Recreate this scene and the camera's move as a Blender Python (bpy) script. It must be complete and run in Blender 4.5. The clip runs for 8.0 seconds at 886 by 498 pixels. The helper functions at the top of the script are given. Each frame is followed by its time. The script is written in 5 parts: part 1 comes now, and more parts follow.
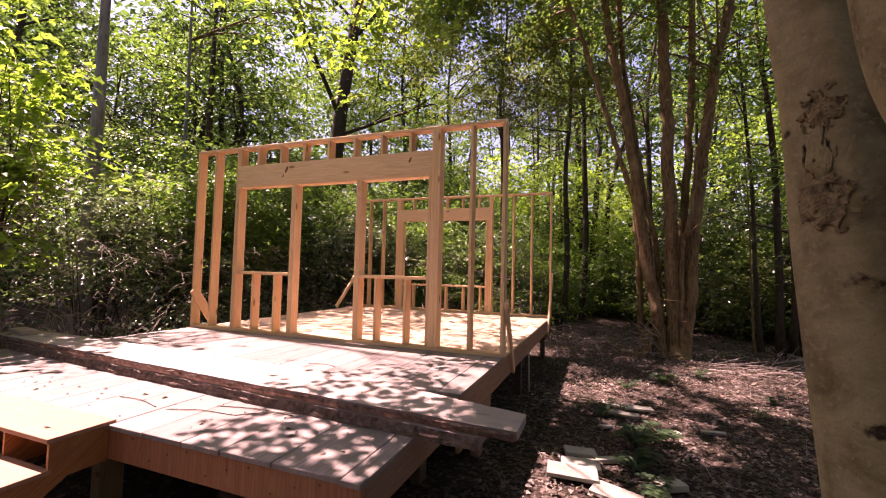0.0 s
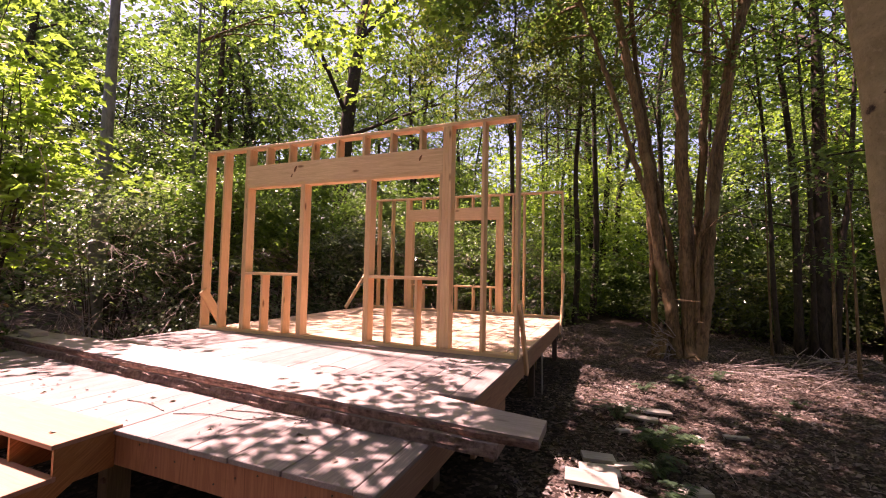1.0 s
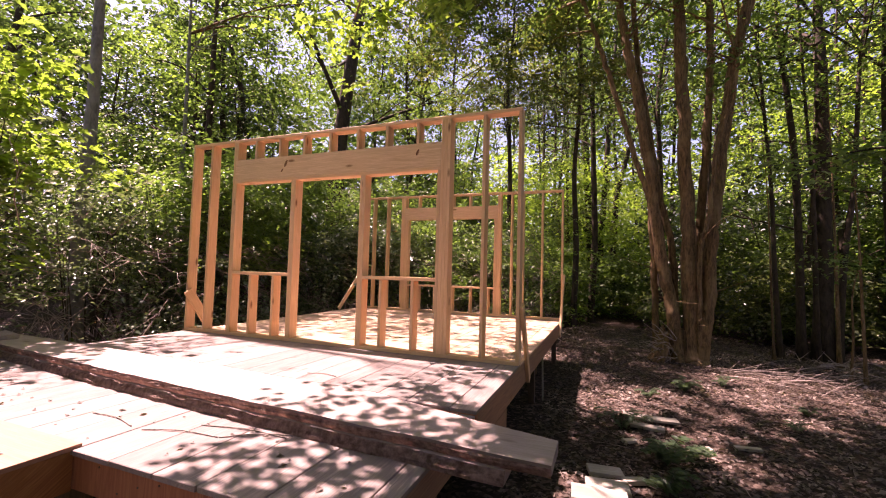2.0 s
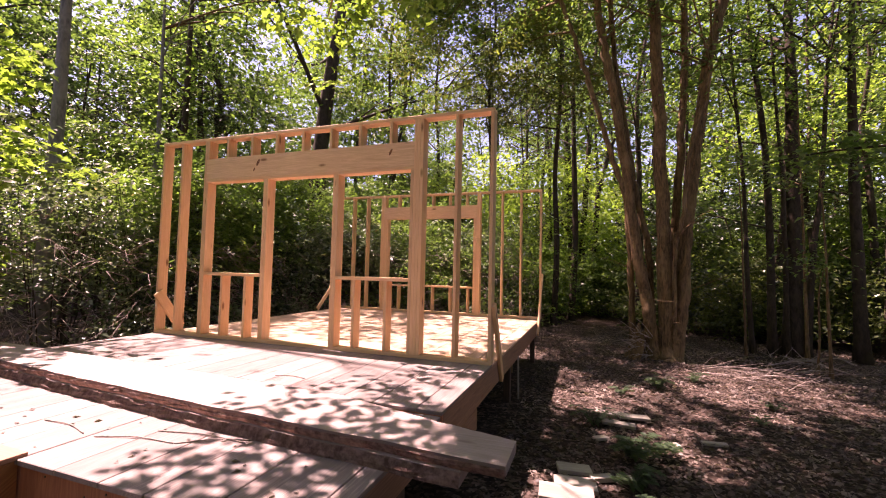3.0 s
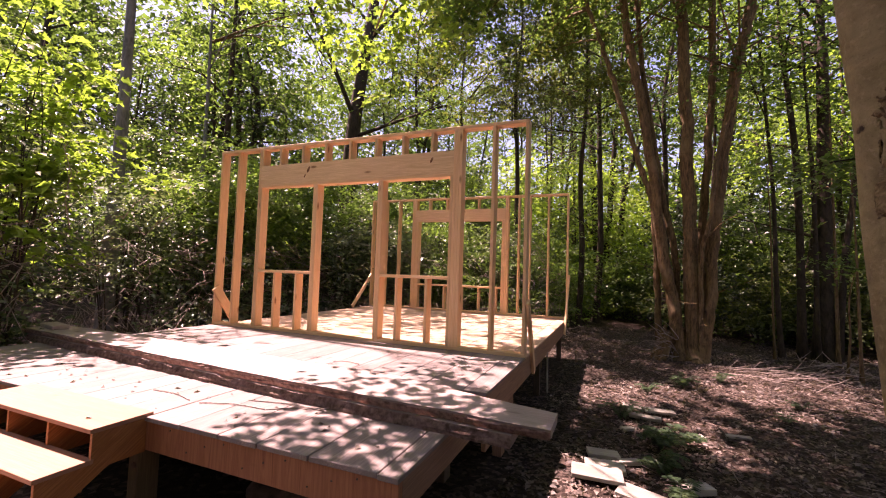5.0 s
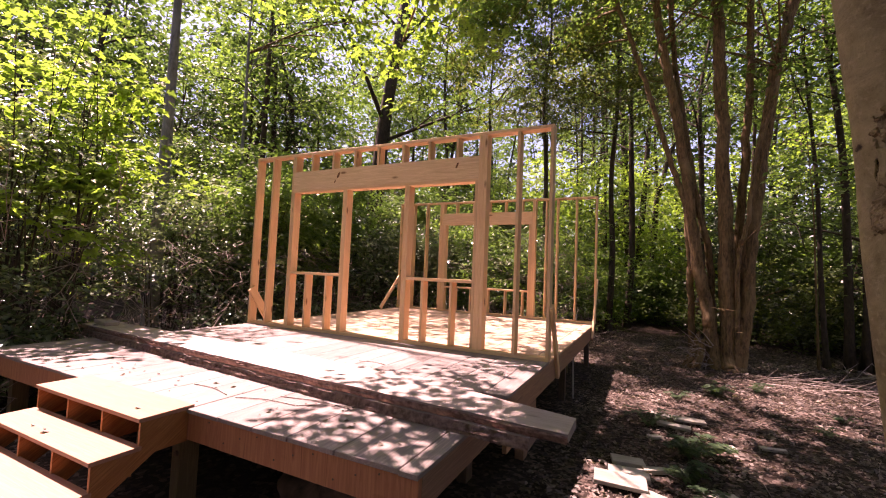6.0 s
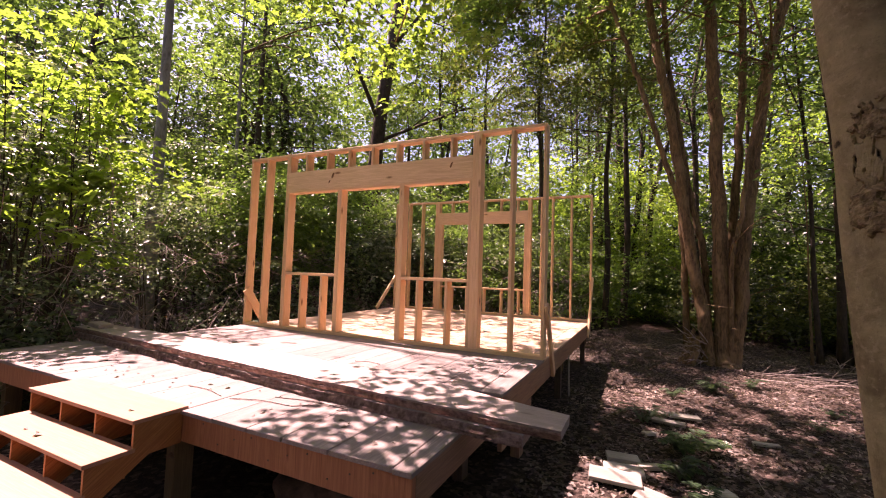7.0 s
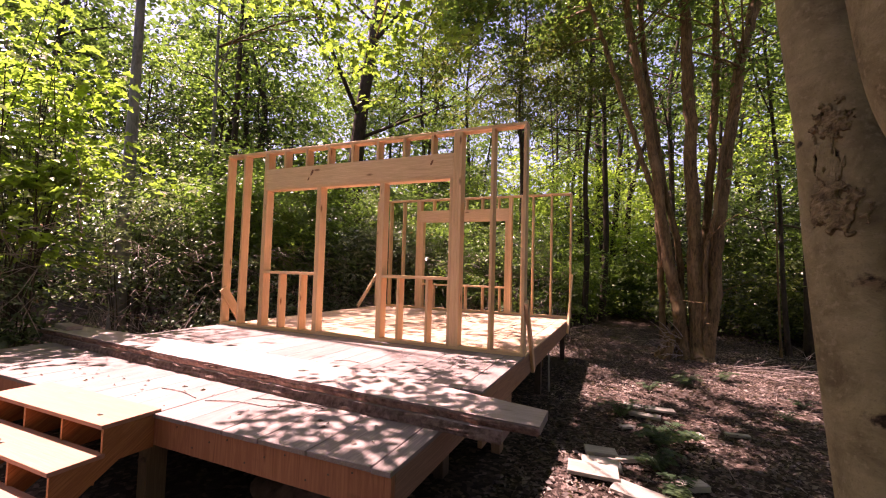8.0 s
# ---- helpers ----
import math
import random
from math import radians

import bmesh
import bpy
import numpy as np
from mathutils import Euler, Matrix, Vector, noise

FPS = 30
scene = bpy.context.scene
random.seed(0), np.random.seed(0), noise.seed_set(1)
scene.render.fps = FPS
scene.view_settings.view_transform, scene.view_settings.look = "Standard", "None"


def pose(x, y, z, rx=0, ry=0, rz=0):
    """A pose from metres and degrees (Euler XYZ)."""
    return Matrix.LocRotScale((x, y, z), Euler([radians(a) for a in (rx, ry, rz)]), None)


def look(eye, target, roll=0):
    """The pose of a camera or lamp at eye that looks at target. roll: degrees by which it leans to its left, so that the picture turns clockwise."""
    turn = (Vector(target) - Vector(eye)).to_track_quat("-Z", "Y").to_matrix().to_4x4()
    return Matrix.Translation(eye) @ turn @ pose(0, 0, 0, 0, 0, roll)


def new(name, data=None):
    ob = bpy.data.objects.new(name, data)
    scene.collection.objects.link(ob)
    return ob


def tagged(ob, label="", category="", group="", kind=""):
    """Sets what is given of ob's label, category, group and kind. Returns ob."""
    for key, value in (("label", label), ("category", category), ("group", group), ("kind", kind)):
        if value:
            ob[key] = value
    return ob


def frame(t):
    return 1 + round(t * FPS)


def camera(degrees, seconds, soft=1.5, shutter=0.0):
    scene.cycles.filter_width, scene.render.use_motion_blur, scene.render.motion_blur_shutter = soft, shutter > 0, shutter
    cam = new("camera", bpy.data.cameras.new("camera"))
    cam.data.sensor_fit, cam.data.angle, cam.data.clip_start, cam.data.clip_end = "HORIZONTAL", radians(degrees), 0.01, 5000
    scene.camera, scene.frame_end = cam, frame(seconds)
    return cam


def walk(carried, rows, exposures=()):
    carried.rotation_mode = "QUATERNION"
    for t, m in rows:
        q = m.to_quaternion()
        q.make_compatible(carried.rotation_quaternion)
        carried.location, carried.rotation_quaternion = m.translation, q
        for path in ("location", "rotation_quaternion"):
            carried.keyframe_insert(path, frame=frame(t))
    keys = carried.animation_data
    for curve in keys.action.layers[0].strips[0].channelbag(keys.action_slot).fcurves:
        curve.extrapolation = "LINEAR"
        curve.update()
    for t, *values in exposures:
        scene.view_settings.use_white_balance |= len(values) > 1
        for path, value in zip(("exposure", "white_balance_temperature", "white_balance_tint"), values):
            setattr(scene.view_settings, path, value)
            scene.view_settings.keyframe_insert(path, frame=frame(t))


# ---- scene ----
cam = camera(93.7, 8.0, soft=1.1)
PATH = [
    (0, (0.282, -0.058, 1.78), (-0.428, 1.809, 1.883), 1.4),
    (0.5, (0.265, -0.042, 1.778), (-0.469, 1.816, 1.881), 1.3),
    (1, (0.202, 0.025, 1.772), (-0.542, 1.878, 1.877), 1.2),
    (1.5, (0.092, 0.144, 1.774), (-0.654, 1.997, 1.885), 1.3),
    (1.7, (0.065, 0.193, 1.779), (-0.674, 2.048, 1.885), 1.4),
    (2.8, (0.2, 0.32, 1.793), (-0.476, 2.2, 1.901), 1.4),
    (3, (0.215, 0.31, 1.799), (-0.446, 2.194, 1.9), 1.3),
    (3.5, (0.217, 0.292, 1.79), (-0.425, 2.183, 1.887), 1.2),
    (4, (0.192, 0.163, 1.783), (-0.458, 2.052, 1.881), 1.2),
    (4.5, (0.159, -0.057, 1.769), (-0.531, 1.817, 1.871), 1.6),
    (4.7, (0.154, -0.098, 1.755), (-0.558, 1.768, 1.86), 1.7),
    (5.8, (0.23, -0.154, 1.774), (-0.638, 1.644, 1.885), 2.4),
    (6, (0.24, -0.181, 1.779), (-0.641, 1.611, 1.891), 2.4),
    (6.5, (0.249, -0.184, 1.775), (-0.646, 1.601, 1.889), 2.2),
    (7, (0.265, -0.177, 1.776), (-0.602, 1.622, 1.887), 1.9),
    (7.5, (0.279, -0.173, 1.779), (-0.547, 1.645, 1.887), 1.7),
    (8, (0.279, -0.166, 1.777), (-0.51, 1.669, 1.88), 1.6),
]
walk(cam, [(t, look(eye, target, roll)) for t, eye, target, roll in PATH], exposures=[(0.0, 2.01, 7600, 57), (8.0, 2.01, 7600, 57)])

# ---- light ----
SUN_DIR = Vector((-0.48, 0.078, 0.875)).normalized()
world = bpy.data.worlds.new("sky")
scene.world = world
world.use_nodes = True
wn = world.node_tree.nodes
sky = wn.new("ShaderNodeTexSky")
sky.sky_type = "NISHITA"
sky.sun_disc = False
sky.sun_elevation = math.asin(SUN_DIR.z)
sky.sun_rotation = math.atan2(SUN_DIR.x, SUN_DIR.y)
world.node_tree.links.new(sky.outputs["Color"], wn["Background"].inputs["Color"])
wn["Background"].inputs["Strength"].default_value = 0.073
sun_data = bpy.data.lights.new("sun", "SUN")
sun_data.energy, sun_data.angle, sun_data.color = 5.0, radians(0.55), (1.0, 0.94, 0.86)
sun = new("sun", sun_data)
sun.matrix_world = look(SUN_DIR * 60, (0, 0, 0))


# ---- materials ----
def material(name):
    m = bpy.data.materials.new(name)
    m.use_nodes = True
    nt = m.node_tree
    nt.nodes.clear()
    out = nt.nodes.new("ShaderNodeOutputMaterial")
    return m, nt, out


def nd(nt, kind, **values):
    n = nt.nodes.new("ShaderNode" + kind)
    for key, value in values.items():
        n.inputs[key.replace("_", " ")].default_value = value
    return n


def ramp(nt, source, stops):
    n = nt.nodes.new("ShaderNodeValToRGB")
    while len(n.color_ramp.elements) < len(stops):
        n.color_ramp.elements.new(0.5)
    for e, (at, c) in zip(n.color_ramp.elements, stops):
        e.position, e.color = at, (*c, 1) if len(c) == 3 else c
    nt.links.new(source, n.inputs["Fac"])
    return n


def mix(nt, a, b, fac, mode="MIX"):
    n = nt.nodes.new("ShaderNodeMix")
    n.data_type, n.blend_type = "RGBA", mode
    for sock, v in ((n.inputs[6], a), (n.inputs[7], b), (n.inputs[0], fac)):
        if isinstance(v, (int, float)):
            sock.default_value = v
        elif isinstance(v, tuple):
            sock.default_value = (*v, 1)
        else:
            nt.links.new(v, sock)
    return n.outputs[2]


def stretched(nt, scale, coord="Object", turn=0.0):
    tc = nt.nodes.new("ShaderNodeTexCoord")
    oi = nt.nodes.new("ShaderNodeObjectInfo")
    add = nt.nodes.new("ShaderNodeVectorMath")
    add.operation = "MULTIPLY_ADD"
    nt.links.new(oi.outputs["Random"], add.inputs[0])
    add.inputs[1].default_value = (37.0, 53.0, 71.0)
    nt.links.new(tc.outputs[coord], add.inputs[2])
    mp = nt.nodes.new("ShaderNodeMapping")
    mp.inputs["Scale"].default_value = scale
    if turn:
        rot = nt.nodes.new("ShaderNodeVectorRotate")
        rot.rotation_type = "X_AXIS"
        rot.inputs["Angle"].default_value = radians(turn)
        nt.links.new(add.outputs[0], rot.inputs["Vector"])
        add = rot
    nt.links.new(add.outputs[0], mp.inputs["Vector"])
    return mp.outputs[0], oi.outputs["Random"]


def tex(nt, vec, scale, detail=4.0, rough=0.55, distort=0.0):
    n = nd(nt, "TexNoise", Scale=scale, Detail=detail, Roughness=rough, Distortion=distort)
    nt.links.new(vec, n.inputs["Vector"])
    return n.outputs["Fac"]


def finish(nt, out, color, rough, bump=None, strength=0.3, dist=0.004, spec=0.4):
    b = nd(nt, "BsdfPrincipled", Roughness=rough if isinstance(rough, (int, float)) else 0.6)
    b.inputs["Specular IOR Level"].default_value = spec
    if not isinstance(rough, (int, float)):
        nt.links.new(rough, b.inputs["Roughness"])
    if isinstance(color, tuple):
        b.inputs["Base Color"].default_value = (*color, 1)
    else:
        nt.links.new(color, b.inputs["Base Color"])
    if bump is not None:
        bp = nd(nt, "Bump", Strength=strength, Distance=dist)
        nt.links.new(bump, bp.inputs["Height"])
        nt.links.new(bp.outputs[0], b.inputs["Normal"])
    nt.links.new(b.outputs[0], out.inputs["Surface"])


def lumber(name, light, dark, knot=(0.22, 0.09, 0.03), weather=0.0, spread=0.25, rough=0.62, axis=0, turn=0.0, lines=0.8):
    """Sawn wood with its grain along one of the piece's own axes, x as a rule."""
    m, nt, out = material(name)
    v, rnd = stretched(nt, tuple(0.9 if i == axis else 16 for i in range(3)), turn=turn)
    fine, _ = stretched(nt, tuple(5 if i == axis else 160 for i in range(3)), turn=turn)
    wide, _ = stretched(nt, (1.2, 3.0, 3.0))
    g = tex(nt, v, 1.3, 6, 0.6, 0.8)
    f = tex(nt, fine, 1.0, 3, 0.6)
    base = ramp(nt, g, [(0.34, light), (0.46, tuple(0.35 * a + 0.65 * b for a, b in zip(light, dark))), (0.54, light), (0.68, dark)])
    col = mix(nt, base.outputs[0], dark, ramp(nt, f, [(0.42, (0, 0, 0)), (0.66, (lines,) * 3)]).outputs[0])
    vor = nd(nt, "TexVoronoi", Scale=1.0)
    kv, _ = stretched(nt, (1.7, 5.0, 5.0))
    nt.links.new(kv, vor.inputs["Vector"])
    col = mix(nt, col, knot, ramp(nt, vor.outputs["Distance"], [(0.05, (0.9,) * 3), (0.12, (0, 0, 0))]).outputs[0])
    if weather:
        w = tex(nt, wide, 2.0, 5, 0.65)
        col = mix(nt, col, (0.20, 0.175, 0.16), ramp(nt, w, [(0.40, (0, 0, 0)), (0.62, (weather,) * 3)]).outputs[0])
    tint = ramp(nt, rnd, [(0.0, (1 - spread,) * 3), (1.0, (1.0,) * 3)])
    col = mix(nt, col, tint.outputs[0], 1.0, "MULTIPLY")
    finish(nt, out, col, rough, f, 0.25, 0.002)
    return m


def bark(name, c1, c2, patch, scale=1.0, relief=0.012, streak=3.0):
    m, nt, out = material(name)
    tc = nt.nodes.new("ShaderNodeTexCoord")
    mp = nt.nodes.new("ShaderNodeMapping")
    mp.inputs["Scale"].default_value = (streak, streak, 1.0)
    nt.links.new(tc.outputs["Object"], mp.inputs["Vector"])
    a = tex(nt, mp.outputs[0], 5 * scale, 8, 0.65, 0.6)
    b = tex(nt, tc.outputs["Object"], 1.7 * scale, 4, 0.6)
    col = ramp(nt, a, [(0.32, c2), (0.62, c1)]).outputs[0]
    col = mix(nt, col, patch, ramp(nt, b, [(0.5, (0, 0, 0)), (0.68, (0.6,) * 3)]).outputs[0])
    finish(nt, out, col, 0.85, a, 0.7, relief, 0.2)
    return m


def foliage(name, stops, through_light=0.45, gloss=0.42):
    """Leaves: each one has its own green, and lets part of the light through."""
    m, nt, out = material(name)
    geo = nt.nodes.new("ShaderNodeNewGeometry")
    tc = nt.nodes.new("ShaderNodeTexCoord")
    patch = ramp(nt, tex(nt, tc.outputs["Object"], 1.1, 3, 0.6), [(0.36, (0, 0, 0)), (0.64, (1, 1, 1))]).outputs[0]
    tone = nt.nodes.new("ShaderNodeMath")
    tone.operation = "MULTIPLY_ADD"
    tone.inputs[1].default_value = 0.45
    half = nt.nodes.new("ShaderNodeMath")
    half.operation = "MULTIPLY"
    half.inputs[1].default_value = 0.55
    nt.links.new(patch, half.inputs[0])
    nt.links.new(geo.outputs["Random Per Island"], tone.inputs[0])
    nt.links.new(half.outputs[0], tone.inputs[2])
    col = ramp(nt, tone.outputs[0], stops).outputs[0]
    p = nd(nt, "BsdfPrincipled", Roughness=gloss)
    p.inputs["Specular IOR Level"].default_value = 0.5
    nt.links.new(col, p.inputs["Base Color"])
    tr = nt.nodes.new("ShaderNodeBsdfTranslucent")
    warm = mix(nt, col, (1.9, 2.1, 0.95), 1.0, "MULTIPLY")
    nt.links.new(warm, tr.inputs["Color"])
    mx = nt.nodes.new("ShaderNodeMixShader")
    mx.inputs[0].default_value = through_light
    nt.links.new(p.outputs[0], mx.inputs[1])
    nt.links.new(tr.outputs[0], mx.inputs[2])
    nt.links.new(mx.outputs[0], out.inputs["Surface"])
    return m


def plain_noise(name, c1, c2, scale, rough=0.9, relief=0.01, coord="Object", spread=0.0):
    m, nt, out = material(name)
    v, rnd = stretched(nt, (1, 1, 1), coord)
    a = tex(nt, v, scale, 8, 0.65)
    col = ramp(nt, a, [(0.35, c2), (0.65, c1)]).outputs[0]
    if spread:
        col = mix(nt, col, ramp(nt, rnd, [(0, (1 - spread,) * 3), (1, (1, 1, 1))]).outputs[0], 1.0, "MULTIPLY")
    finish(nt, out, col, rough, a, 0.6, relief, 0.3)
    return m


M_STUD = lumber("framing_lumber", (0.86, 0.575, 0.34), (0.73, 0.445, 0.235), spread=0.18)
M_HEADER = lumber("header_lumber", (0.86, 0.60, 0.365), (0.66, 0.42, 0.235), spread=0.1)
M_DECK = lumber("weathered_boards", (0.385, 0.30, 0.278), (0.20, 0.155, 0.137), knot=(0.17, 0.11, 0.08), weather=0.75, spread=0.25, rough=0.8)
M_FLOOR = lumber("floor_boards", (0.66, 0.45, 0.31), (0.46, 0.285, 0.18), weather=0.3, spread=0.2, rough=0.75)
M_RIM = lumber("fir_rim_board", (0.44, 0.175, 0.08), (0.25, 0.085, 0.038), spread=0.15, axis=2, lines=0.3)
M_FASCIA = lumber("pale_rim_board", (0.34, 0.19, 0.115), (0.21, 0.11, 0.064), spread=0.15)
M_TREAD = lumber("tread_plywood", (0.40, 0.21, 0.135), (0.33, 0.16, 0.095), spread=0.08)
M_STRINGER = lumber("stringer_plywood", (0.44, 0.185, 0.06), (0.24, 0.085, 0.025), spread=0.1, axis=1, turn=-35.0)
M_POST = lumber("treated_post", (0.17, 0.125, 0.06), (0.10, 0.07, 0.034), spread=0.2)
# Darker post wood: the shade under the platform is put into its colour.
M_DARK_POST = lumber("shade_dark_post", (0.13, 0.085, 0.055), (0.07, 0.045, 0.03), spread=0.2)
M_SLAB = lumber("slab_wood", (0.45, 0.36, 0.33), (0.33, 0.25, 0.22), knot=(0.2, 0.13, 0.1), weather=0.4, spread=0.1, rough=0.8)
M_SLAB_BARK = plain_noise("slab_bark", (0.42, 0.285, 0.24), (0.14, 0.082, 0.066), 24, 0.9, 0.02)
M_OFFCUT = lumber("offcut_wood", (0.50, 0.47, 0.40), (0.38, 0.34, 0.28), weather=0.4, spread=0.3, rough=0.8)
M_TRUNK = bark("brown_bark", (0.205, 0.132, 0.066), (0.040, 0.025, 0.014), (0.27, 0.185, 0.10), 1.0, 0.02, 5.0)
M_DARK_TRUNK = bark("dark_bark", (0.065, 0.047, 0.033), (0.024, 0.018, 0.013), (0.085, 0.068, 0.05))
M_GREY_TRUNK = bark("grey_bark", (0.20, 0.20, 0.205), (0.095, 0.093, 0.094), (0.25, 0.25, 0.255), 1.0, 0.008)
M_TWIG = plain_noise("dead_twigs", (0.40, 0.33, 0.29), (0.14, 0.105, 0.09), 30, 0.85, 0.003)
G1, G2, G3, G4 = (0.028, 0.055, 0.024), (0.062, 0.108, 0.038), (0.100, 0.165, 0.048), (0.160, 0.235, 0.056)
M_LEAF = foliage("forest_leaves", [(0.0, G1), (0.3, G2), (0.65, G3), (1.0, G4)], 0.5, 0.4)
M_LEAF_FAR = foliage("distant_leaves", [(0.0, G1), (0.5, G2), (1.0, G3)], 0.45, 0.5)
M_LEAF_DARK = foliage("thicket_leaves", [(0.0, (0.06, 0.085, 0.045)), (0.5, (0.10, 0.125, 0.06)), (0.85, (0.15, 0.19, 0.08)), (0.96, G4), (1.0, (0.26, 0.12, 0.06))], 0.35, 0.2)
# Cool grey-green look of leaves in shade, put into the leaf colour itself.
M_LEAF_COOL = foliage("shade_toned_leaves", [(0.0, (0.042, 0.066, 0.047)), (0.5, (0.095, 0.125, 0.083)), (0.93, (0.21, 0.25, 0.18)), (1.0, (0.32, 0.15, 0.09))], 0.25, 0.22)
# Maple green; on undergrowth and far crowns the brightness stands in for sunlight.
M_LEAF_BRIGHT = foliage("maple_and_sun_bright_leaves", [(0.0, G3), (0.5, G4), (1.0, (0.18, 0.27, 0.04))], 0.6, 0.5)
# Dark green of hemlock; on the thickets its darkness stands in for shade.
M_LEAF_DEEP = foliage("hemlock_and_shade_dark_leaves", [(0.0, (0.016, 0.030, 0.020)), (0.6, (0.036, 0.060, 0.036)), (1.0, (0.075, 0.115, 0.055))], 0.25, 0.4)
M_LEAF_OLIVE = foliage("oak_leaves", [(0.0, (0.055, 0.062, 0.022)), (0.6, (0.110, 0.128, 0.042)), (1.0, (0.175, 0.205, 0.060))], 0.5, 0.4)
M_FERN = foliage("fern_leaves", [(0.0, (0.022, 0.045, 0.024)), (0.6, (0.05, 0.09, 0.045)), (1.0, (0.10, 0.15, 0.05))], 0.35, 0.4)
M_LITTER = foliage("fallen_leaves", [(0.0, (0.025, 0.016, 0.012)), (0.45, (0.085, 0.064, 0.052)), (0.85, (0.25, 0.195, 0.165)), (1.0, (0.46, 0.375, 0.33))], 0.1, 0.6)


def ground_material():
    m, nt, out = material("forest_floor")
    tc = nt.nodes.new("ShaderNodeTexCoord")
    vor = nd(nt, "TexVoronoi", Scale=26.0)
    nt.links.new(tc.outputs["Object"], vor.inputs["Vector"])
    big = tex(nt, tc.outputs["Object"], 0.8, 6, 0.6)
    fine = tex(nt, tc.outputs["Object"], 45, 6, 0.7)
    sep = nt.nodes.new("ShaderNodeSeparateColor")
    nt.links.new(vor.outputs["Color"], sep.inputs[0])
    col = ramp(nt, sep.outputs[0], [(0.0, (0.013, 0.008, 0.006)), (0.5, (0.04, 0.027, 0.021)), (0.85, (0.12, 0.085, 0.07)), (1.0, (0.22, 0.16, 0.135))]).outputs[0]
    col = mix(nt, col, (0.045, 0.03, 0.022), ramp(nt, big, [(0.4, (0, 0, 0)), (0.7, (0.75,) * 3)]).outputs[0])
    col = mix(nt, col, (0.05, 0.035, 0.028), ramp(nt, fine, [(0.5, (0, 0, 0)), (0.75, (0.8,) * 3)]).outputs[0])
    finish(nt, out, col, 0.95, fine, 0.8, 0.02, 0.15)
    return m


M_GROUND = ground_material()


# ---- building blocks ----
def part(name, mesh, mat, parent=None, label=""):
    """Links a mesh as one object under a thing or a part."""
    if isinstance(mesh, bmesh.types.BMesh):
        me = bpy.data.meshes.new(name)
        mesh.to_mesh(me)
        mesh.free()
        mesh = me
    if mat is not None and not mesh.materials:
        mesh.materials.append(mat)
    ob = new(name, mesh)
    ob.parent = parent
    if label:
        ob["label"] = label
    return ob


def thing(name, label, category, group="", kind="", at=(0, 0, 0)):
    ob = new(name)
    ob.location = at
    return tagged(ob, label, category, group, kind)


BOX_CACHE = {}


def box_mesh(length, width, height, bevel=0.003):
    """A sawn board, its length along x, with eased edges, its centre at the origin."""
    key = (round(length, 3), round(width, 3), round(height, 3), bevel)
    if key not in BOX_CACHE:
        bm = bmesh.new()
        bmesh.ops.create_cube(bm, size=1.0)
        bmesh.ops.scale(bm, vec=(length, width, height), verts=bm.verts)
        if bevel:
            bmesh.ops.bevel(bm, geom=bm.edges[:], offset=bevel, segments=1, affect="EDGES")
        me = bpy.data.meshes.new("board")
        bm.to_mesh(me)
        bm.free()
        BOX_CACHE[key] = me
    return BOX_CACHE[key]


def board(name, p0, p1, width, height, mat, parent, up=(0, 0, 1), bevel=0.003, label=""):
    """A board from p0 to p1 (the centres of its ends); height is measured along up."""
    p0, p1 = Vector(p0), Vector(p1)
    x = (p1 - p0).normalized()
    y = Vector(up).cross(x).normalized()
    z = x.cross(y)
    me = box_mesh((p1 - p0).length, width, height, bevel)
    if not me.materials:
        me.materials.append(mat)
    elif me.materials[0] != mat:
        me = me.copy()
        me.materials[0] = mat
    ob = part(name, me, None, parent, label)
    base = Vector(parent.location) if parent is not None else Vector()
    m = Matrix((x, y, z)).transposed().to_4x4()
    m.translation = (p0 + p1) / 2 - base
    ob.matrix_local = m
    return ob


class Geo:
    """Collects tubes into one mesh."""

    def __init__(self):
        self.v, self.f = [], []

    def tube(self, path, radii, sides=8, cap=True, wobble=0.0, rng=None):
        pts = [Vector(p) for p in path]
        start = len(self.v)
        side = None
        for i, p in enumerate(pts):
            d = (pts[min(i + 1, len(pts) - 1)] - pts[max(i - 1, 0)]).normalized()
            if side is None:
                side = d.orthogonal().normalized()
            side = (side - d * side.dot(d)).normalized()
            other = d.cross(side)
            for k in range(sides):
                a = 2 * math.pi * k / sides
                r = radii[i]
                if wobble:
                    r *= 1 + wobble * noise.noise(Vector((p.x * 3 + math.cos(a) * 1.5, p.y * 3 + math.sin(a) * 1.5, p.z * 1.3)))
                self.v.append(p + side * (math.cos(a) * r) + other * (math.sin(a) * r))
        for i in range(len(pts) - 1):
            for k in range(sides):
                a, b = start + i * sides + k, start + i * sides + (k + 1) % sides
                self.f.append((a, b, b + sides, a + sides))
        if cap:
            self.f.append(tuple(start + k for k in reversed(range(sides))))
            self.f.append(tuple(start + (len(pts) - 1) * sides + k for k in range(sides)))

    def mesh(self, name, smooth=True):
        me = bpy.data.meshes.new(name)
        me.from_pydata([tuple(p) for p in self.v], [], self.f)
        if smooth:
            me.polygons.foreach_set("use_smooth", [True] * len(me.polygons))
        return me


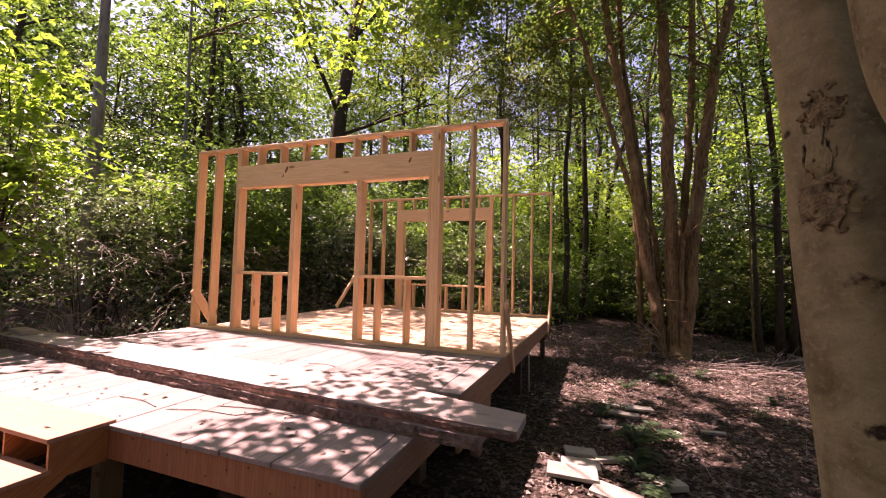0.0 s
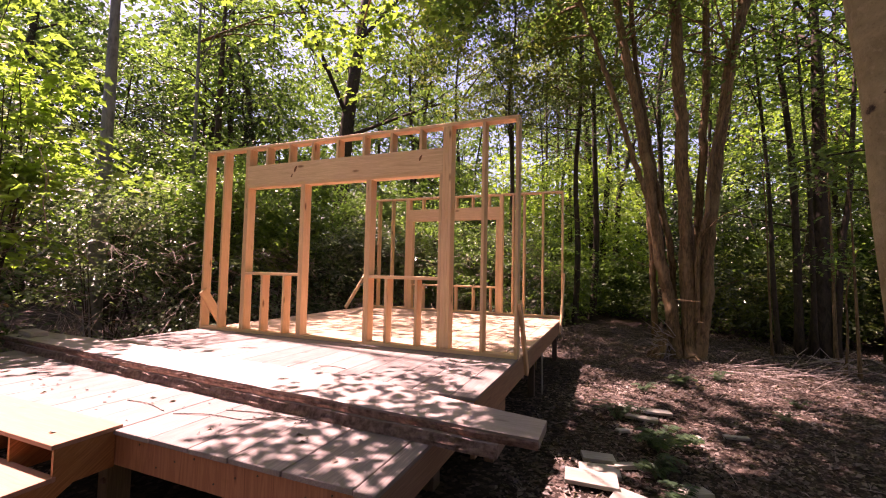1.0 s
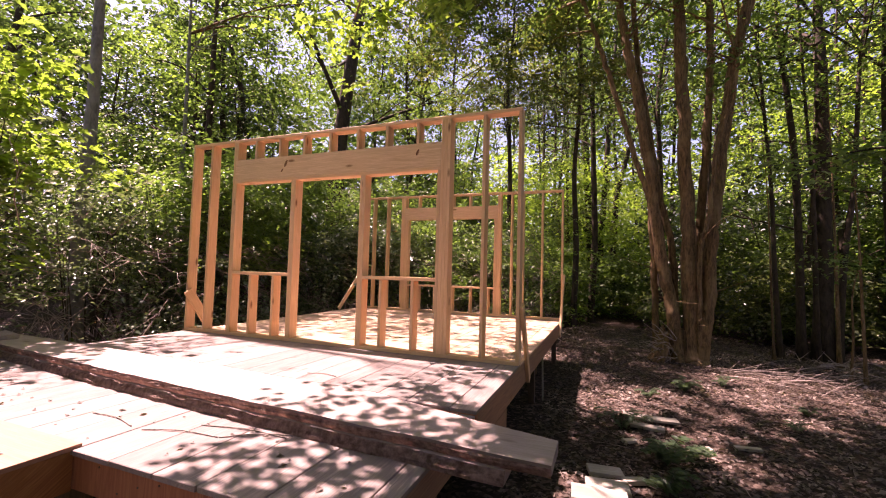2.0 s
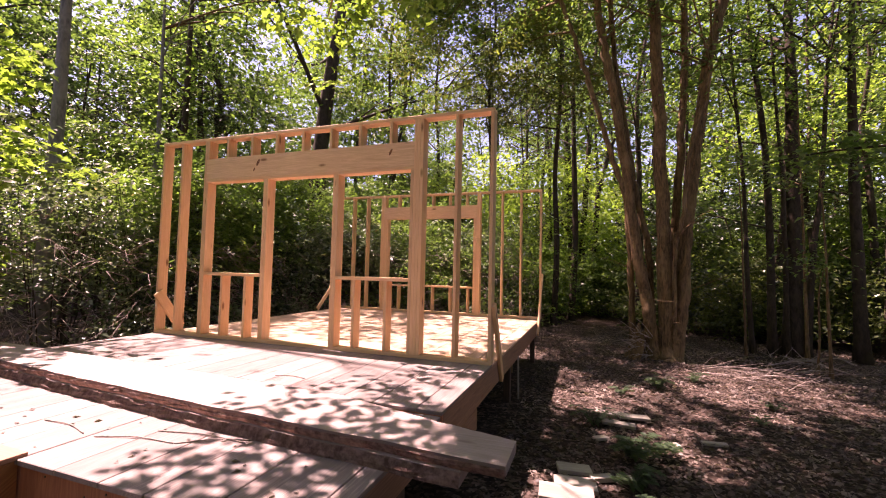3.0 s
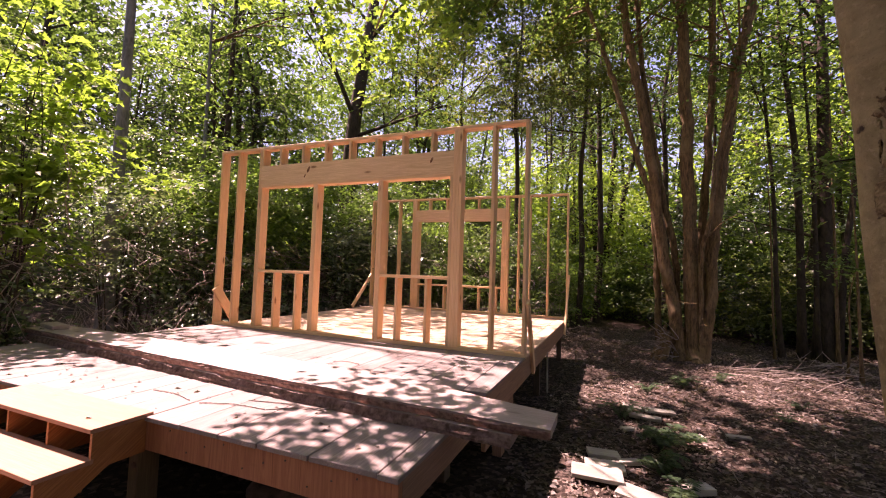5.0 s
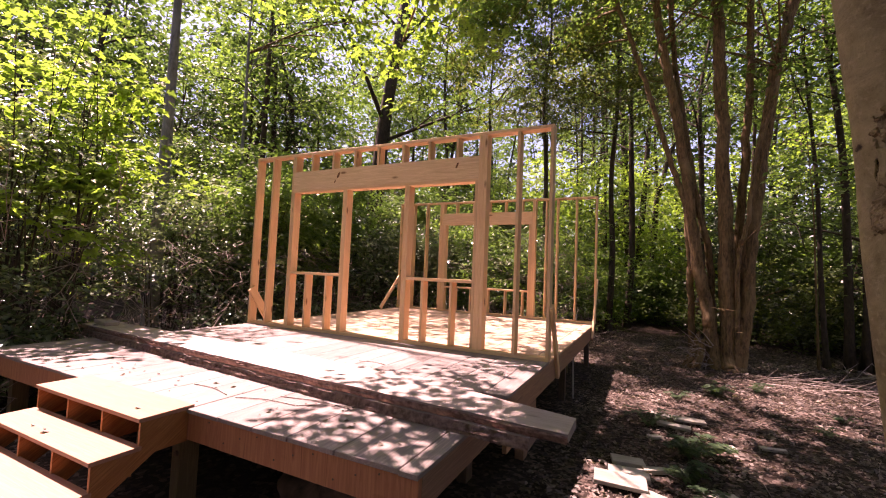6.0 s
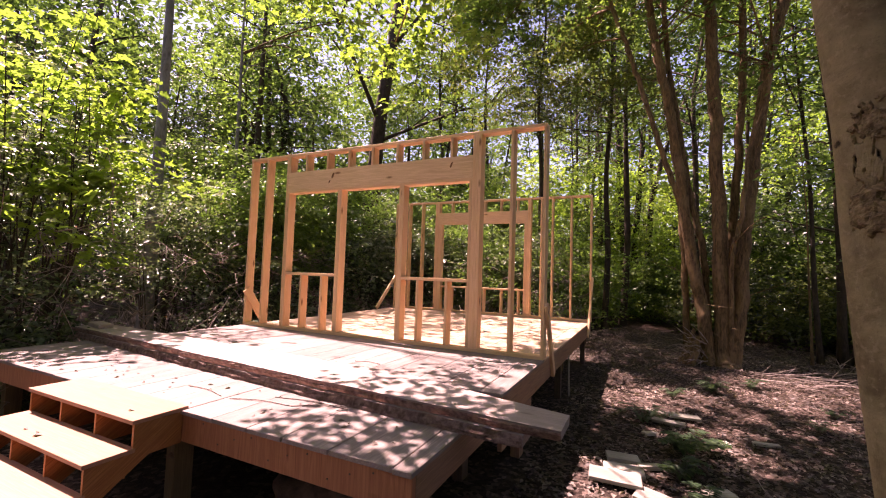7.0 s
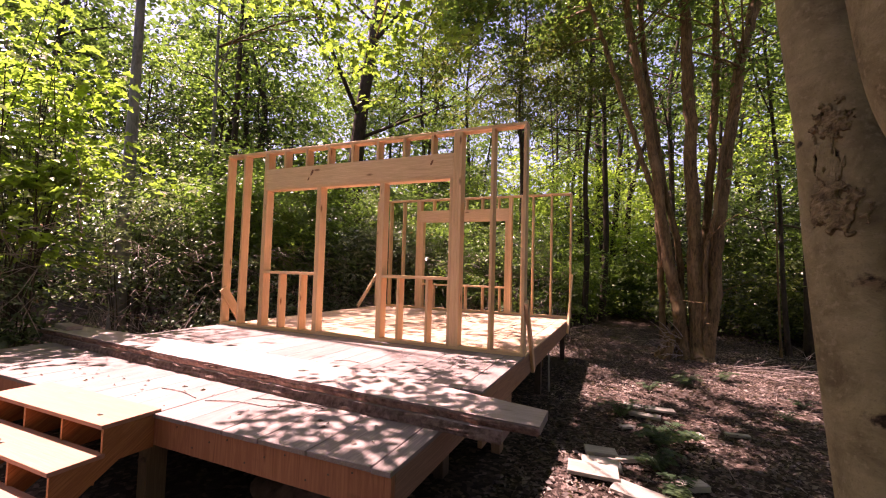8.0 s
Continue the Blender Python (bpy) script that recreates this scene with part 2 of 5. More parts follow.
def bend(points, n, rng=None, jitter=0.0):
    """A smooth line through the points, with n steps between neighbours."""
    pts = [Vector(p) for p in points]
    out = []
    for i in range(len(pts) - 1):
        p0, p1, p2, p3 = pts[max(i - 1, 0)], pts[i], pts[i + 1], pts[min(i + 2, len(pts) - 1)]
        for k in range(n):
            t = k / n
            q = 0.5 * (2 * p1 + (p2 - p0) * t + (2 * p0 - 5 * p1 + 4 * p2 - p3) * t * t + (3 * p1 - p0 - 3 * p2 + p3) * t ** 3)
            if rng is not None and jitter and (i or k):
                q = q + Vector(rng.normal(0, jitter, 3))
            out.append(q)
    out.append(pts[-1])
    return out


FOLDED = [(0.0, 0.0), (0.42, 0.5), (1.0, 0.0), (0.42, -0.5)]
LOBED = [(0.0, 0.0), (0.12, 0.38), (0.42, 0.30), (0.56, 0.60), (0.66, 0.26), (1.0, 0.0), (0.66, -0.26), (0.56, -0.60), (0.42, -0.30), (0.12, -0.38)]


def leaf_mesh(name, pos, direction, normal, length, width, curl=0.12, outline=None):
    """Many folded leaves as one mesh: a fan of triangles each, from the stalk round the outline."""
    outline = outline or FOLDED
    n, k = len(pos), len(outline)
    side = np.cross(normal, direction)
    side /= np.linalg.norm(side, axis=1, keepdims=True) + 1e-9
    up = np.cross(direction, side)
    L, W = length[:, None], width[:, None]
    v = np.empty((n, k, 3), np.float32)
    for i, (a, w) in enumerate(outline):
        rise = curl * (2.0 * abs(w) if w else -0.6 * a)
        v[:, i] = pos + direction * L * a + side * W * w + up * L * rise
    base = np.arange(n, dtype=np.int32)[:, None] * k
    idx = np.concatenate([base + j for i in range(1, k - 1) for j in (0, i, i + 1)], axis=1).ravel()
    tris = n * (k - 2)
    me = bpy.data.meshes.new(name)
    me.vertices.add(n * k)
    me.vertices.foreach_set("co", v.ravel())
    me.loops.add(tris * 3)
    me.loops.foreach_set("vertex_index", idx)
    me.polygons.add(tris)
    me.polygons.foreach_set("loop_start", np.arange(0, tris * 3, 3, dtype=np.int32))
    me.update(calc_edges=True)
    return me


def sprays(rng, centres, radius, count, size, flat=0.07, tilt=0.33):
    """Leaves in drooping fans of twigs round the centres, as the leaves of beech and maple hang."""
    k = len(centres)
    c = np.repeat(np.asarray(centres, float), count, axis=0)
    n = len(c)
    R = np.repeat(np.asarray(radius, float), count)
    main = np.repeat(rng.random(k) * 2 * np.pi, count)
    twig = np.tile(np.arange(count) % 7, k)
    turn = main + (twig - 3) * 0.36 + np.repeat(rng.normal(0, 0.12, k), count)
    r = R * 1.75 * rng.random(n) ** 0.7
    lean = np.repeat(rng.normal(0, 0.28, (k, 2)), count, axis=0)
    off = np.stack([r * np.cos(turn) - 0.75 * R * np.cos(main), r * np.sin(turn) - 0.75 * R * np.sin(main), np.zeros(n)], 1)
    off[:, :2] += rng.normal(0, 1, (n, 2)) * (0.02 + 0.07 * R[:, None])
    off[:, 2] = rng.normal(0, 1, n) * flat * (0.25 + 0.6 * r) + off[:, 0] * lean[:, 0] + off[:, 1] * lean[:, 1] - 0.16 * r * r + (twig % 2) * 0.12 * R
    b = turn + np.where(rng.random(n) < 0.5, 0.75, -0.75) + rng.normal(0, 0.35, n)
    d = np.stack([np.cos(b), np.sin(b), rng.normal(-0.3, 0.28, n)], 1)
    d /= np.linalg.norm(d, axis=1, keepdims=True)
    nrm = np.stack([rng.normal(0, tilt, n) - lean[:, 0], rng.normal(0, tilt, n) - lean[:, 1], np.ones(n)], 1)
    L = size * rng.uniform(0.65, 1.3, n)
    return c + off, d, nrm, L, L * rng.uniform(0.5, 0.7, n)


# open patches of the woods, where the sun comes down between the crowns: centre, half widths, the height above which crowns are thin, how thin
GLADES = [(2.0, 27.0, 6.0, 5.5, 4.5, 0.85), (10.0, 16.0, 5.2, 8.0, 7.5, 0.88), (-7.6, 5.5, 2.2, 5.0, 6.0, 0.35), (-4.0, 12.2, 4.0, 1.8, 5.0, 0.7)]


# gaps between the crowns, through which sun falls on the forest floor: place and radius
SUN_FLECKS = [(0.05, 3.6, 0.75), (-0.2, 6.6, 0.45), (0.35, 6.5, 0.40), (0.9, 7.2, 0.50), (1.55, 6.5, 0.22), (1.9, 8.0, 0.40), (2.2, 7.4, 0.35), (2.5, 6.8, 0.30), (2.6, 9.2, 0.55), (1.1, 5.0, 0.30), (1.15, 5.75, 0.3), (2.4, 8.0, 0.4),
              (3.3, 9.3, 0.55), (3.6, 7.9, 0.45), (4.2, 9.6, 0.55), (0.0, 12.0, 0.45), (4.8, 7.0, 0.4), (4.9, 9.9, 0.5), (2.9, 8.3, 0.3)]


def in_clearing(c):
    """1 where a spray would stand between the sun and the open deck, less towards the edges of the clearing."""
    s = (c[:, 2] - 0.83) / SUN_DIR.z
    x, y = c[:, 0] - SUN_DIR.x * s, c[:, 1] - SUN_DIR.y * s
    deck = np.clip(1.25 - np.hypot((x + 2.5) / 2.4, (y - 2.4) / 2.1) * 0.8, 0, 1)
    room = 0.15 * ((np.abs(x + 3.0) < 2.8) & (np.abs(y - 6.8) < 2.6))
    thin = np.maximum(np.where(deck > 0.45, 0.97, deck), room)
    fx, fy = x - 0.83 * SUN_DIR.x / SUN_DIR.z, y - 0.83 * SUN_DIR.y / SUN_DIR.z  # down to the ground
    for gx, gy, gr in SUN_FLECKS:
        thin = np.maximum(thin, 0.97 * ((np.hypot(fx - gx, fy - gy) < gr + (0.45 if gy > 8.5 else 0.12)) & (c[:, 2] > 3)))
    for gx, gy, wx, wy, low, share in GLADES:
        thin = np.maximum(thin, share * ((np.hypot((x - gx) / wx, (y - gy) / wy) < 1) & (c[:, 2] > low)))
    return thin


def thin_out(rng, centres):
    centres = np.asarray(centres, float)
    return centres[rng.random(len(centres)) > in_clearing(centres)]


def tree(name, label, x, y, r, h, crown_from, crown_r, leaves, size, seed, mat, leaf_mat, lean=(0, 0), group="", path=None, limbs=9, per=85):
    """A tapered trunk with limbs and a crown of leaf sprays."""
    rng = np.random.default_rng(seed)
    t = thing(name, label, "tree", group, at=(x, y, 0))
    g = Geo()
    if path is None:
        path = [(0, 0, -0.1)] + [(lean[0] * k / 5 + rng.normal(0, 0.05 + r * 0.4), lean[1] * k / 5 + rng.normal(0, 0.05 + r * 0.4), h * k / 5) for k in range(1, 6)]
    line = bend(path, 5)
    m = len(line) - 1
    radii = [r * (1.45 if i == 0 else 1.15 if i == 1 else 1.0) * (1 - 0.82 * (i / m) ** 1.1) for i in range(m + 1)]
    g.tube(line, radii, 10, wobble=0.12)
    centres = []
    for k in range(limbs):
        zt = crown_from + (h - crown_from) * (k + rng.random()) / limbs
        i = min(m - 1, max(1, int(m * zt / h)))
        a = rng.random() * 2 * np.pi
        ln = crown_r * rng.uniform(0.6, 1.1) * (1 - 0.5 * max(0, (zt - crown_from) / (h - crown_from + 0.01)) ** 2)
        p0 = line[i]
        p2 = p0 + Vector((math.cos(a) * ln, math.sin(a) * ln, ln * rng.uniform(0.15, 0.7)))
        p1 = p0.lerp(p2, 0.5) + Vector((0, 0, ln * 0.1)) + Vector(rng.normal(0, 0.08 * ln, 3))
        limb = bend([p0, p1, p2], 4)
        lr = min(radii[i] * 0.55, 0.02 + ln * 0.014)
        g.tube(limb, [lr * (1 - 0.8 * j / (len(limb) - 1)) for j in range(len(limb))], 5)
        for _ in range(max(1, int(leaves / per / limbs))):
            q = limb[int(rng.integers(len(limb) // 3, len(limb)))] + Vector(rng.normal(0, 0.22 * ln, 3)) * 1.0
            centres.append(q)
            if rng.random() < 0.5:
                s = limb[int(rng.integers(2, len(limb)))]
                g.tube([s, s.lerp(q, 0.5) + Vector((0, 0, 0.05)), q], [lr * 0.4, lr * 0.28, lr * 0.12], 4)
    part("trunk", g.mesh("trunk"), mat, t)
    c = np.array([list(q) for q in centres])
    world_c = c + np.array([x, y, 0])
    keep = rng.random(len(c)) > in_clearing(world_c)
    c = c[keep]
    if len(c):
        s = sprays(rng, c, rng.uniform(0.4, 1.0, len(c)) * (0.6 + crown_r * 0.24), per, size * 0.85)
        part("crown", leaf_mesh("crown", *s), leaf_mat, t)
    return t


def shrub(name, label, x, y, h, spread, leaves, size, seed, leaf_mat, group="", stems=7, bare=0.28):
    """A bush of thin stems with leaf sprays from near the ground up."""
    rng = np.random.default_rng(seed)
    t = thing(name, label, "bush", group, at=(x, y, 0))
    g = Geo()
    centres = []
    for k in range(stems):
        a = rng.random() * 6.283
        top = Vector((math.cos(a) * spread * rng.uniform(0.3, 1), math.sin(a) * spread * rng.uniform(0.3, 1), h * rng.uniform(0.6, 1.0)))
        foot = Vector((math.cos(a) * 0.15, math.sin(a) * 0.15, -0.05))
        line = bend([foot, foot.lerp(top, 0.5) + Vector(rng.normal(0, 0.12 * spread, 3)), top], 5)
        g.tube(line, [0.011 * (1 - 0.75 * j / (len(line) - 1)) * (0.6 + h * 0.2) for j in range(len(line))], 5)
        for _ in range(max(2, int(leaves * 2.6) // 75 // stems)):
            q = line[int(rng.integers(int(len(line) * bare), len(line)))] + Vector(rng.normal(0, 0.28 * spread, 3))
            q.z = max(q.z, 0.15 + 0.5 * rng.random())
            centres.append(q)
            s = line[int(rng.integers(1, len(line)))]
            if rng.random() < 0.35:
                g.tube([s, s.lerp(q, 0.6), q], [0.007, 0.005, 0.003], 4)
    part("stalk", g.mesh("stalk"), M_DARK_TRUNK, t)
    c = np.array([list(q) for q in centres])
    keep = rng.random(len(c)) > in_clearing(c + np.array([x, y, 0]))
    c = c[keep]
    s = sprays(rng, c, rng.uniform(0.3, 0.85, len(c)), 75, size)
    part("leaves", leaf_mesh("leaves", *s, outline=LOBED if leaf_mat == M_LEAF_BRIGHT else None), leaf_mat, t)
    return t


# ---- ground ----
def floor_height(x, y):
    far = min(1.0, max(0.0, (math.hypot(x + 2, y - 5) - 6) / 14))
    h = 0.05 * noise.noise(Vector((x * 0.5, y * 0.5, 0))) + 0.02 * noise.noise(Vector((x * 2.1, y * 2.1, 4)))
    return h * (0.5 + far) + 0.5 * far * noise.noise(Vector((x * 0.07, y * 0.07, 9)))


def ground():
    n = 150
    u = np.linspace(-1, 1, n)
    w = np.sinh(u * 5.2) / np.sinh(5.2) * 420
    verts = [(a, b + 5, floor_height(a, b + 5) if max(abs(a), abs(b)) < 60 else 0.0) for b in w for a in w]
    faces = [(j * n + i, j * n + i + 1, (j + 1) * n + i + 1, (j + 1) * n + i) for j in range(n - 1) for i in range(n - 1)]
    me = bpy.data.meshes.new("ground")
    me.from_pydata(verts, [], faces)
    me.polygons.foreach_set("use_smooth", [True] * len(me.polygons))
    ob = part("ground", me, M_GROUND)
    tagged(ob, "brown forest floor of bare soil and leaf litter", "ground", kind="structure")


ground()

# ---- platform and deck ----
XL, XR = -5.56, -0.725
FLOOR, DECK = 0.83, 0.80
Y_WALL, Y_BACK = 4.54, 9.074
DECK_Y0, JOIN = 1.65, 3.04
WALL_D, TH = 0.14, 0.038


def rim(parent, x0, x1, y0, y1, top, depth, mat_front, mat_side):
    z = top - depth / 2
    face = board("rim_board", (x0, y0 + 0.019, z), (x1, y0 + 0.019, z), TH, depth, mat_front, parent)
    board("rim_board", (x0, y1 - 0.019, z), (x1, y1 - 0.019, z), TH, depth, mat_side, parent)
    for x in (x0 + 0.019, x1 - 0.019):
        board("rim_board", (x, y0 + 0.04, z), (x, y1 - 0.04, z), TH, depth, mat_side, parent)
    k = int((x1 - x0) / 0.6)
    for i in range(1, k):
        x = x0 + (x1 - x0) * i / k
        board("joist", (x, y0 + 0.04, z), (x, y1 - 0.04, z), TH, depth - 0.01, mat_side, parent)
    return face


platform = thing("platform", "raised wooden floor platform of weathered boards on posts", "platform", at=(-3.1, 6.1, 0))
rim(platform, XL, XR, JOIN, Y_BACK + WALL_D + 0.01, FLOOR - 0.026, 0.235, M_RIM, M_FASCIA)
for px in (XL + 0.15, -3.9, -2.3, XR - 0.12):
    for py in (3.25, 3.95, 6.15, 8.9):
        at = -1.15 if py == 3.25 and px > -1 else px
        board("post", (at, py, -0.25), (at, py, FLOOR - 0.265), 0.089, 0.14 if py < 5 else 0.089, M_FASCIA if py == 3.95 else M_DARK_POST, platform, up=(0, 1, 0))
for by in (3.25, 3.95, 6.15, 8.9):
    board("beam", (XL + 0.05, by + 0.068, FLOOR - 0.36), (XR - 0.06, by + 0.068, FLOOR - 0.36), TH, 0.184, M_POST, platform)

board("skirt_board", (XR - 0.02, JOIN + 0.02, 0.47), (XR - 0.02, 4.02, 0.47), TH, 0.19, M_FASCIA, platform)
stake = board("stake", (XR + 0.012, 6.33, -0.1), (XR + 0.005, 6.30, 0.60), 0.022, 0.022, M_OFFCUT, None, up=(0, 1, 0))
tagged(stake, "thin pale wooden stake standing against platform edge", "stake")

deck = thing("front_deck", "low front deck of weathered grey boards with brown rim", "deck", at=(-3.2, 2.3, 0))
DX0, DX1 = -5.85, -0.74
front_rim = rim(deck, DX0, DX1, DECK_Y0, JOIN - 0.004, DECK - 0.029, 0.184, M_RIM, M_FASCIA)
for px, py in ((DX0 + 0.12, 1.9), (-4.1, 2.3), (-2.66, 1.745), (DX0 + 0.12, 2.9), (-4.1, 2.9), (-2.62, 2.9), (-1.6, 2.9)):
    if px:
        board("post", (px, py, -0.25), (px, py, DECK - 0.215), 0.089, 0.14, M_POST, deck, up=(0, 1, 0))

for i in range(11):
    bm = bmesh.new()
    bmesh.ops.create_cone(bm, cap_ends=True, segments=8, radius1=0.006, radius2=0.005, depth=0.003)
    ob = part("screw", bm, M_DARK_POST, front_rim)
    sx, sz = -2.3 + 0.148 * i, (0.74, 0.64, 0.70)[i % 3]
    ob.matrix_local = Matrix.Translation((sx - (DX0 + DX1) / 2, -0.0205, sz - DECK + 0.121)) @ pose(0, 0, 0, 90, 0, 0)
bm = bmesh.new()
bmesh.ops.create_cone(bm, cap_ends=True, segments=12, radius1=0.02, radius2=0.017, depth=0.012)
ob = part("bolt", bm, M_DARK_POST, deck, "dark bolt head")
ob.matrix_local = Matrix.Translation((-2.645 + 3.2, 1.745 - 0.0765 - 2.3, 0.46)) @ pose(0, 0, 0, 90, 0, 0)
bm = bmesh.new()
bmesh.ops.create_icosphere(bm, subdivisions=4, radius=1.0)
for v in bm.verts:
    v.co = Vector((v.co.x * 0.55, v.co.y * 0.4, v.co.z * 0.26)) * (1 + 0.22 * noise.noise(v.co * 1.7) + 0.06 * noise.noise(v.co * 6))
M_STONE = plain_noise("brown_stone", (0.14, 0.085, 0.065), (0.05, 0.03, 0.022), 9, 0.85, 0.02)
stone = part("stone", bm, M_STONE)
stone.location = (-1.75, 2.45, 0.08)
stone.data.polygons.foreach_set("use_smooth", [True] * len(stone.data.polygons))
tagged(stone, "large rounded brown stone in shade under deck", "stone")

rng = np.random.default_rng(4)
DECK_WIDTHS = [0.12, 0.41, 0.34, 0.28, 0.32]
x = DX1 + 0.012
while x > DX0 - 0.005:
    w = DECK_WIDTHS.pop(0) if DECK_WIDTHS else float(rng.choice([0.24, 0.30, 0.34, 0.28]))
    x1 = max(x - w, DX0 - 0.012)
    if x - x1 > 0.05:
        j = float(rng.uniform(0, 0.012))
        board("plank", ((x + x1) / 2, DECK_Y0 - 0.012 - j, DECK - 0.0145 + rng.normal(0, 0.0008)), ((x + x1) / 2, JOIN - 0.006, DECK - 0.0145), x - x1 - float(rng.choice([0.002, 0.003, 0.008])), 0.029, M_DECK, deck)
    x = x1
x = XR + 0.004
while x > XL:
    w = float(rng.choice([0.20, 0.28, 0.34]))
    x1 = max(x - w, XL - 0.004)
    if x - x1 > 0.05:
        cut, end = float(rng.choice([6.1, 7.2])), Y_WALL + 0.06
        for a, b, mat in ((JOIN, end - 0.002, M_DECK), (end + 0.002, cut - 0.002, M_FLOOR), (cut + 0.002, Y_BACK + WALL_D + 0.015, M_FLOOR)):
            board("plank", ((x + x1) / 2, a, FLOOR - 0.013), ((x + x1) / 2, b, FLOOR - 0.013), x - x1 - 0.005, 0.026, mat, platform)
    x = x1


# ---- stud walls ----
def stud(wall, x, y, z0, z1, n=1, name="stud"):
    for i in range(n):
        xc = x + TH * (i + 0.5)
        board(name, (xc, y + WALL_D / 2, z0), (xc, y + WALL_D / 2, z1), TH - 0.0015, WALL_D, M_STUD, wall, up=(0, 1, 0))


def flat(wall, name, x0, x1, y, z0, mat=None):
    board(name, (x0, y + WALL_D / 2, z0 + TH / 2), (x1, y + WALL_D / 2, z0 + TH / 2), WALL_D, TH, mat or M_STUD, wall)


BOT, TOP = FLOOR + TH, FLOOR + 2.70 - TH
front = thing("stud_wall", "new pine stud wall frame with wide window header", "wall frame", "stud walls", at=(-3.14, Y_WALL, FLOOR))
flat(front, "bottom_plate", XL, XR, Y_WALL, FLOOR + 0.001)
flat(front, "top_plate", XL, XR, Y_WALL, TOP)
for sx in (XL, -5.205, -4.762, -1.152, XR - TH):
    stud(front, sx, Y_WALL, BOT, TOP)
stud(front, -1.638, Y_WALL, BOT, TOP, 3)
stud(front, -4.724, Y_WALL, BOT, 2.917, name="jack_stud")
stud(front, -1.676, Y_WALL, BOT, 2.917, name="jack_stud")
stud(front, -3.737, Y_WALL, BOT, 2.917, 2)
stud(front, -2.688, Y_WALL, BOT, 2.917, 2)
flat(front, "head_plate", -4.724, -1.638, Y_WALL, 2.917)
for dy in (0.019, WALL_D - 0.019):
    beam = board("header", (-4.724, Y_WALL + dy, 3.098), (-1.6385, Y_WALL + dy, 3.098), TH, 0.284, M_HEADER, front, label="wide pine header board")
    header = beam if dy < 0.05 else header
M_KNOT = plain_noise("pine_knot", (0.26, 0.11, 0.045), (0.12, 0.045, 0.018), 60, 0.6, 0.002)
for kx, kz, kr in ((-3.84, 3.139, 0.020), (-1.93, 3.136, 0.016), (-3.90, 3.05, 0.011)):
    bm = bmesh.new()
    bmesh.ops.create_circle(bm, cap_ends=True, segments=14, radius=kr)
    for v in bm.verts:
        v.co.x += 0.9 * v.co.y + 0.004 * noise.noise(v.co * 90)
        v.co.y *= 2.2
    ext = bmesh.ops.extrude_face_region(bm, geom=bm.faces[:])
    bmesh.ops.translate(bm, vec=(0, 0, 0.003), verts=[v for v in ext["geom"] if isinstance(v, bmesh.types.BMVert)])
    bmesh.ops.recalc_face_normals(bm, faces=bm.faces)
    ob = part("knot", bm, M_KNOT, header, "dark brown resinous knot")
    ob.matrix_local = Matrix.Translation((kx + 3.18125, -0.0196, kz - 3.098)) @ pose(0, 0, 0, 90, 0, 0)
for cx in (-4.722, -4.382, -3.974, -3.578, -3.171, -2.763, -2.359, -1.951):
    stud(front, cx, Y_WALL, 3.241, TOP, name="cripple_stud")
flat(front, "window_sill_plate", -4.686, -3.737, Y_WALL, 1.659)
flat(front, "window_sill_plate", -2.612, -1.676, Y_WALL, 1.659)
for cx in (-4.386, -3.994, -2.383, -1.971):
    stud(front, cx, Y_WALL, BOT, 1.659, name="cripple_stud")

back = thing("stud_wall", "new pine stud wall frame with narrow window opening", "wall frame", "stud walls", at=(-3.14, Y_BACK, FLOOR))
flat(back, "bottom_plate", XL - 0.03, XR + 0.02, Y_BACK, FLOOR + 0.001)
flat(back, "top_plate", XL - 0.03, XR + 0.02, Y_BACK, TOP)
for sx in (XL - 0.03, -5.21, -4.83, -1.80, -1.555, -1.152, XR - TH + 0.02):
    stud(back, sx, Y_BACK, BOT, TOP)
stud(back, -4.43, Y_BACK, BOT, TOP, 2)
stud(back, -4.354, Y_BACK, BOT, 2.958, 3, name="jack_stud")
stud(back, -2.163, Y_BACK, BOT, 2.958, 2, name="jack_stud")
stud(back, -2.087, Y_BACK, BOT, TOP, 2)
for dy in (0.019, WALL_D - 0.019):
    board("header", (-4.353, Y_BACK + dy, 3.098), (-2.088, Y_BACK + dy, 3.098), TH, 0.28, M_HEADER, back, label="wide pine header board")
for cx in (-4.353, -4.0, -3.55, -3.15, -2.75, -2.35):
    stud(back, cx, Y_BACK, 3.24, TOP, name="cripple_stud")
flat(back, "window_sill_plate", -4.24, -2.163, Y_BACK, 1.407)
for cx in (-3.97, -3.57, -3.13, -2.71, -2.30):
    stud(back, cx, Y_BACK, BOT, 1.407, name="cripple_stud")

for label, p0, p1 in (
    ("diagonal pine brace nailed to wall end and floor rim", (XR + 0.021, 4.56, 1.45), (XR + 0.021, 5.04, 0.58)),
    ("diagonal pine brace standing on platform floor", (XL + 0.058, 4.53, 1.40), (XL + 0.058, 4.90, 0.875)),
    ("diagonal pine brace nailed to wall end and floor rim", (XR + 0.041, 9.12, 1.75), (XR + 0.031, 8.45, 0.60)),
    ("diagonal pine brace standing on platform floor", (XL + 0.03, 9.05, 1.62), (XL + 0.03, 8.25, 0.86)),
):
    b = board("brace", p0, p1, 0.036, 0.134 if p1[1] == 4.90 else 0.089, M_STUD, None)
    tagged(b, label, "brace", "wall braces")


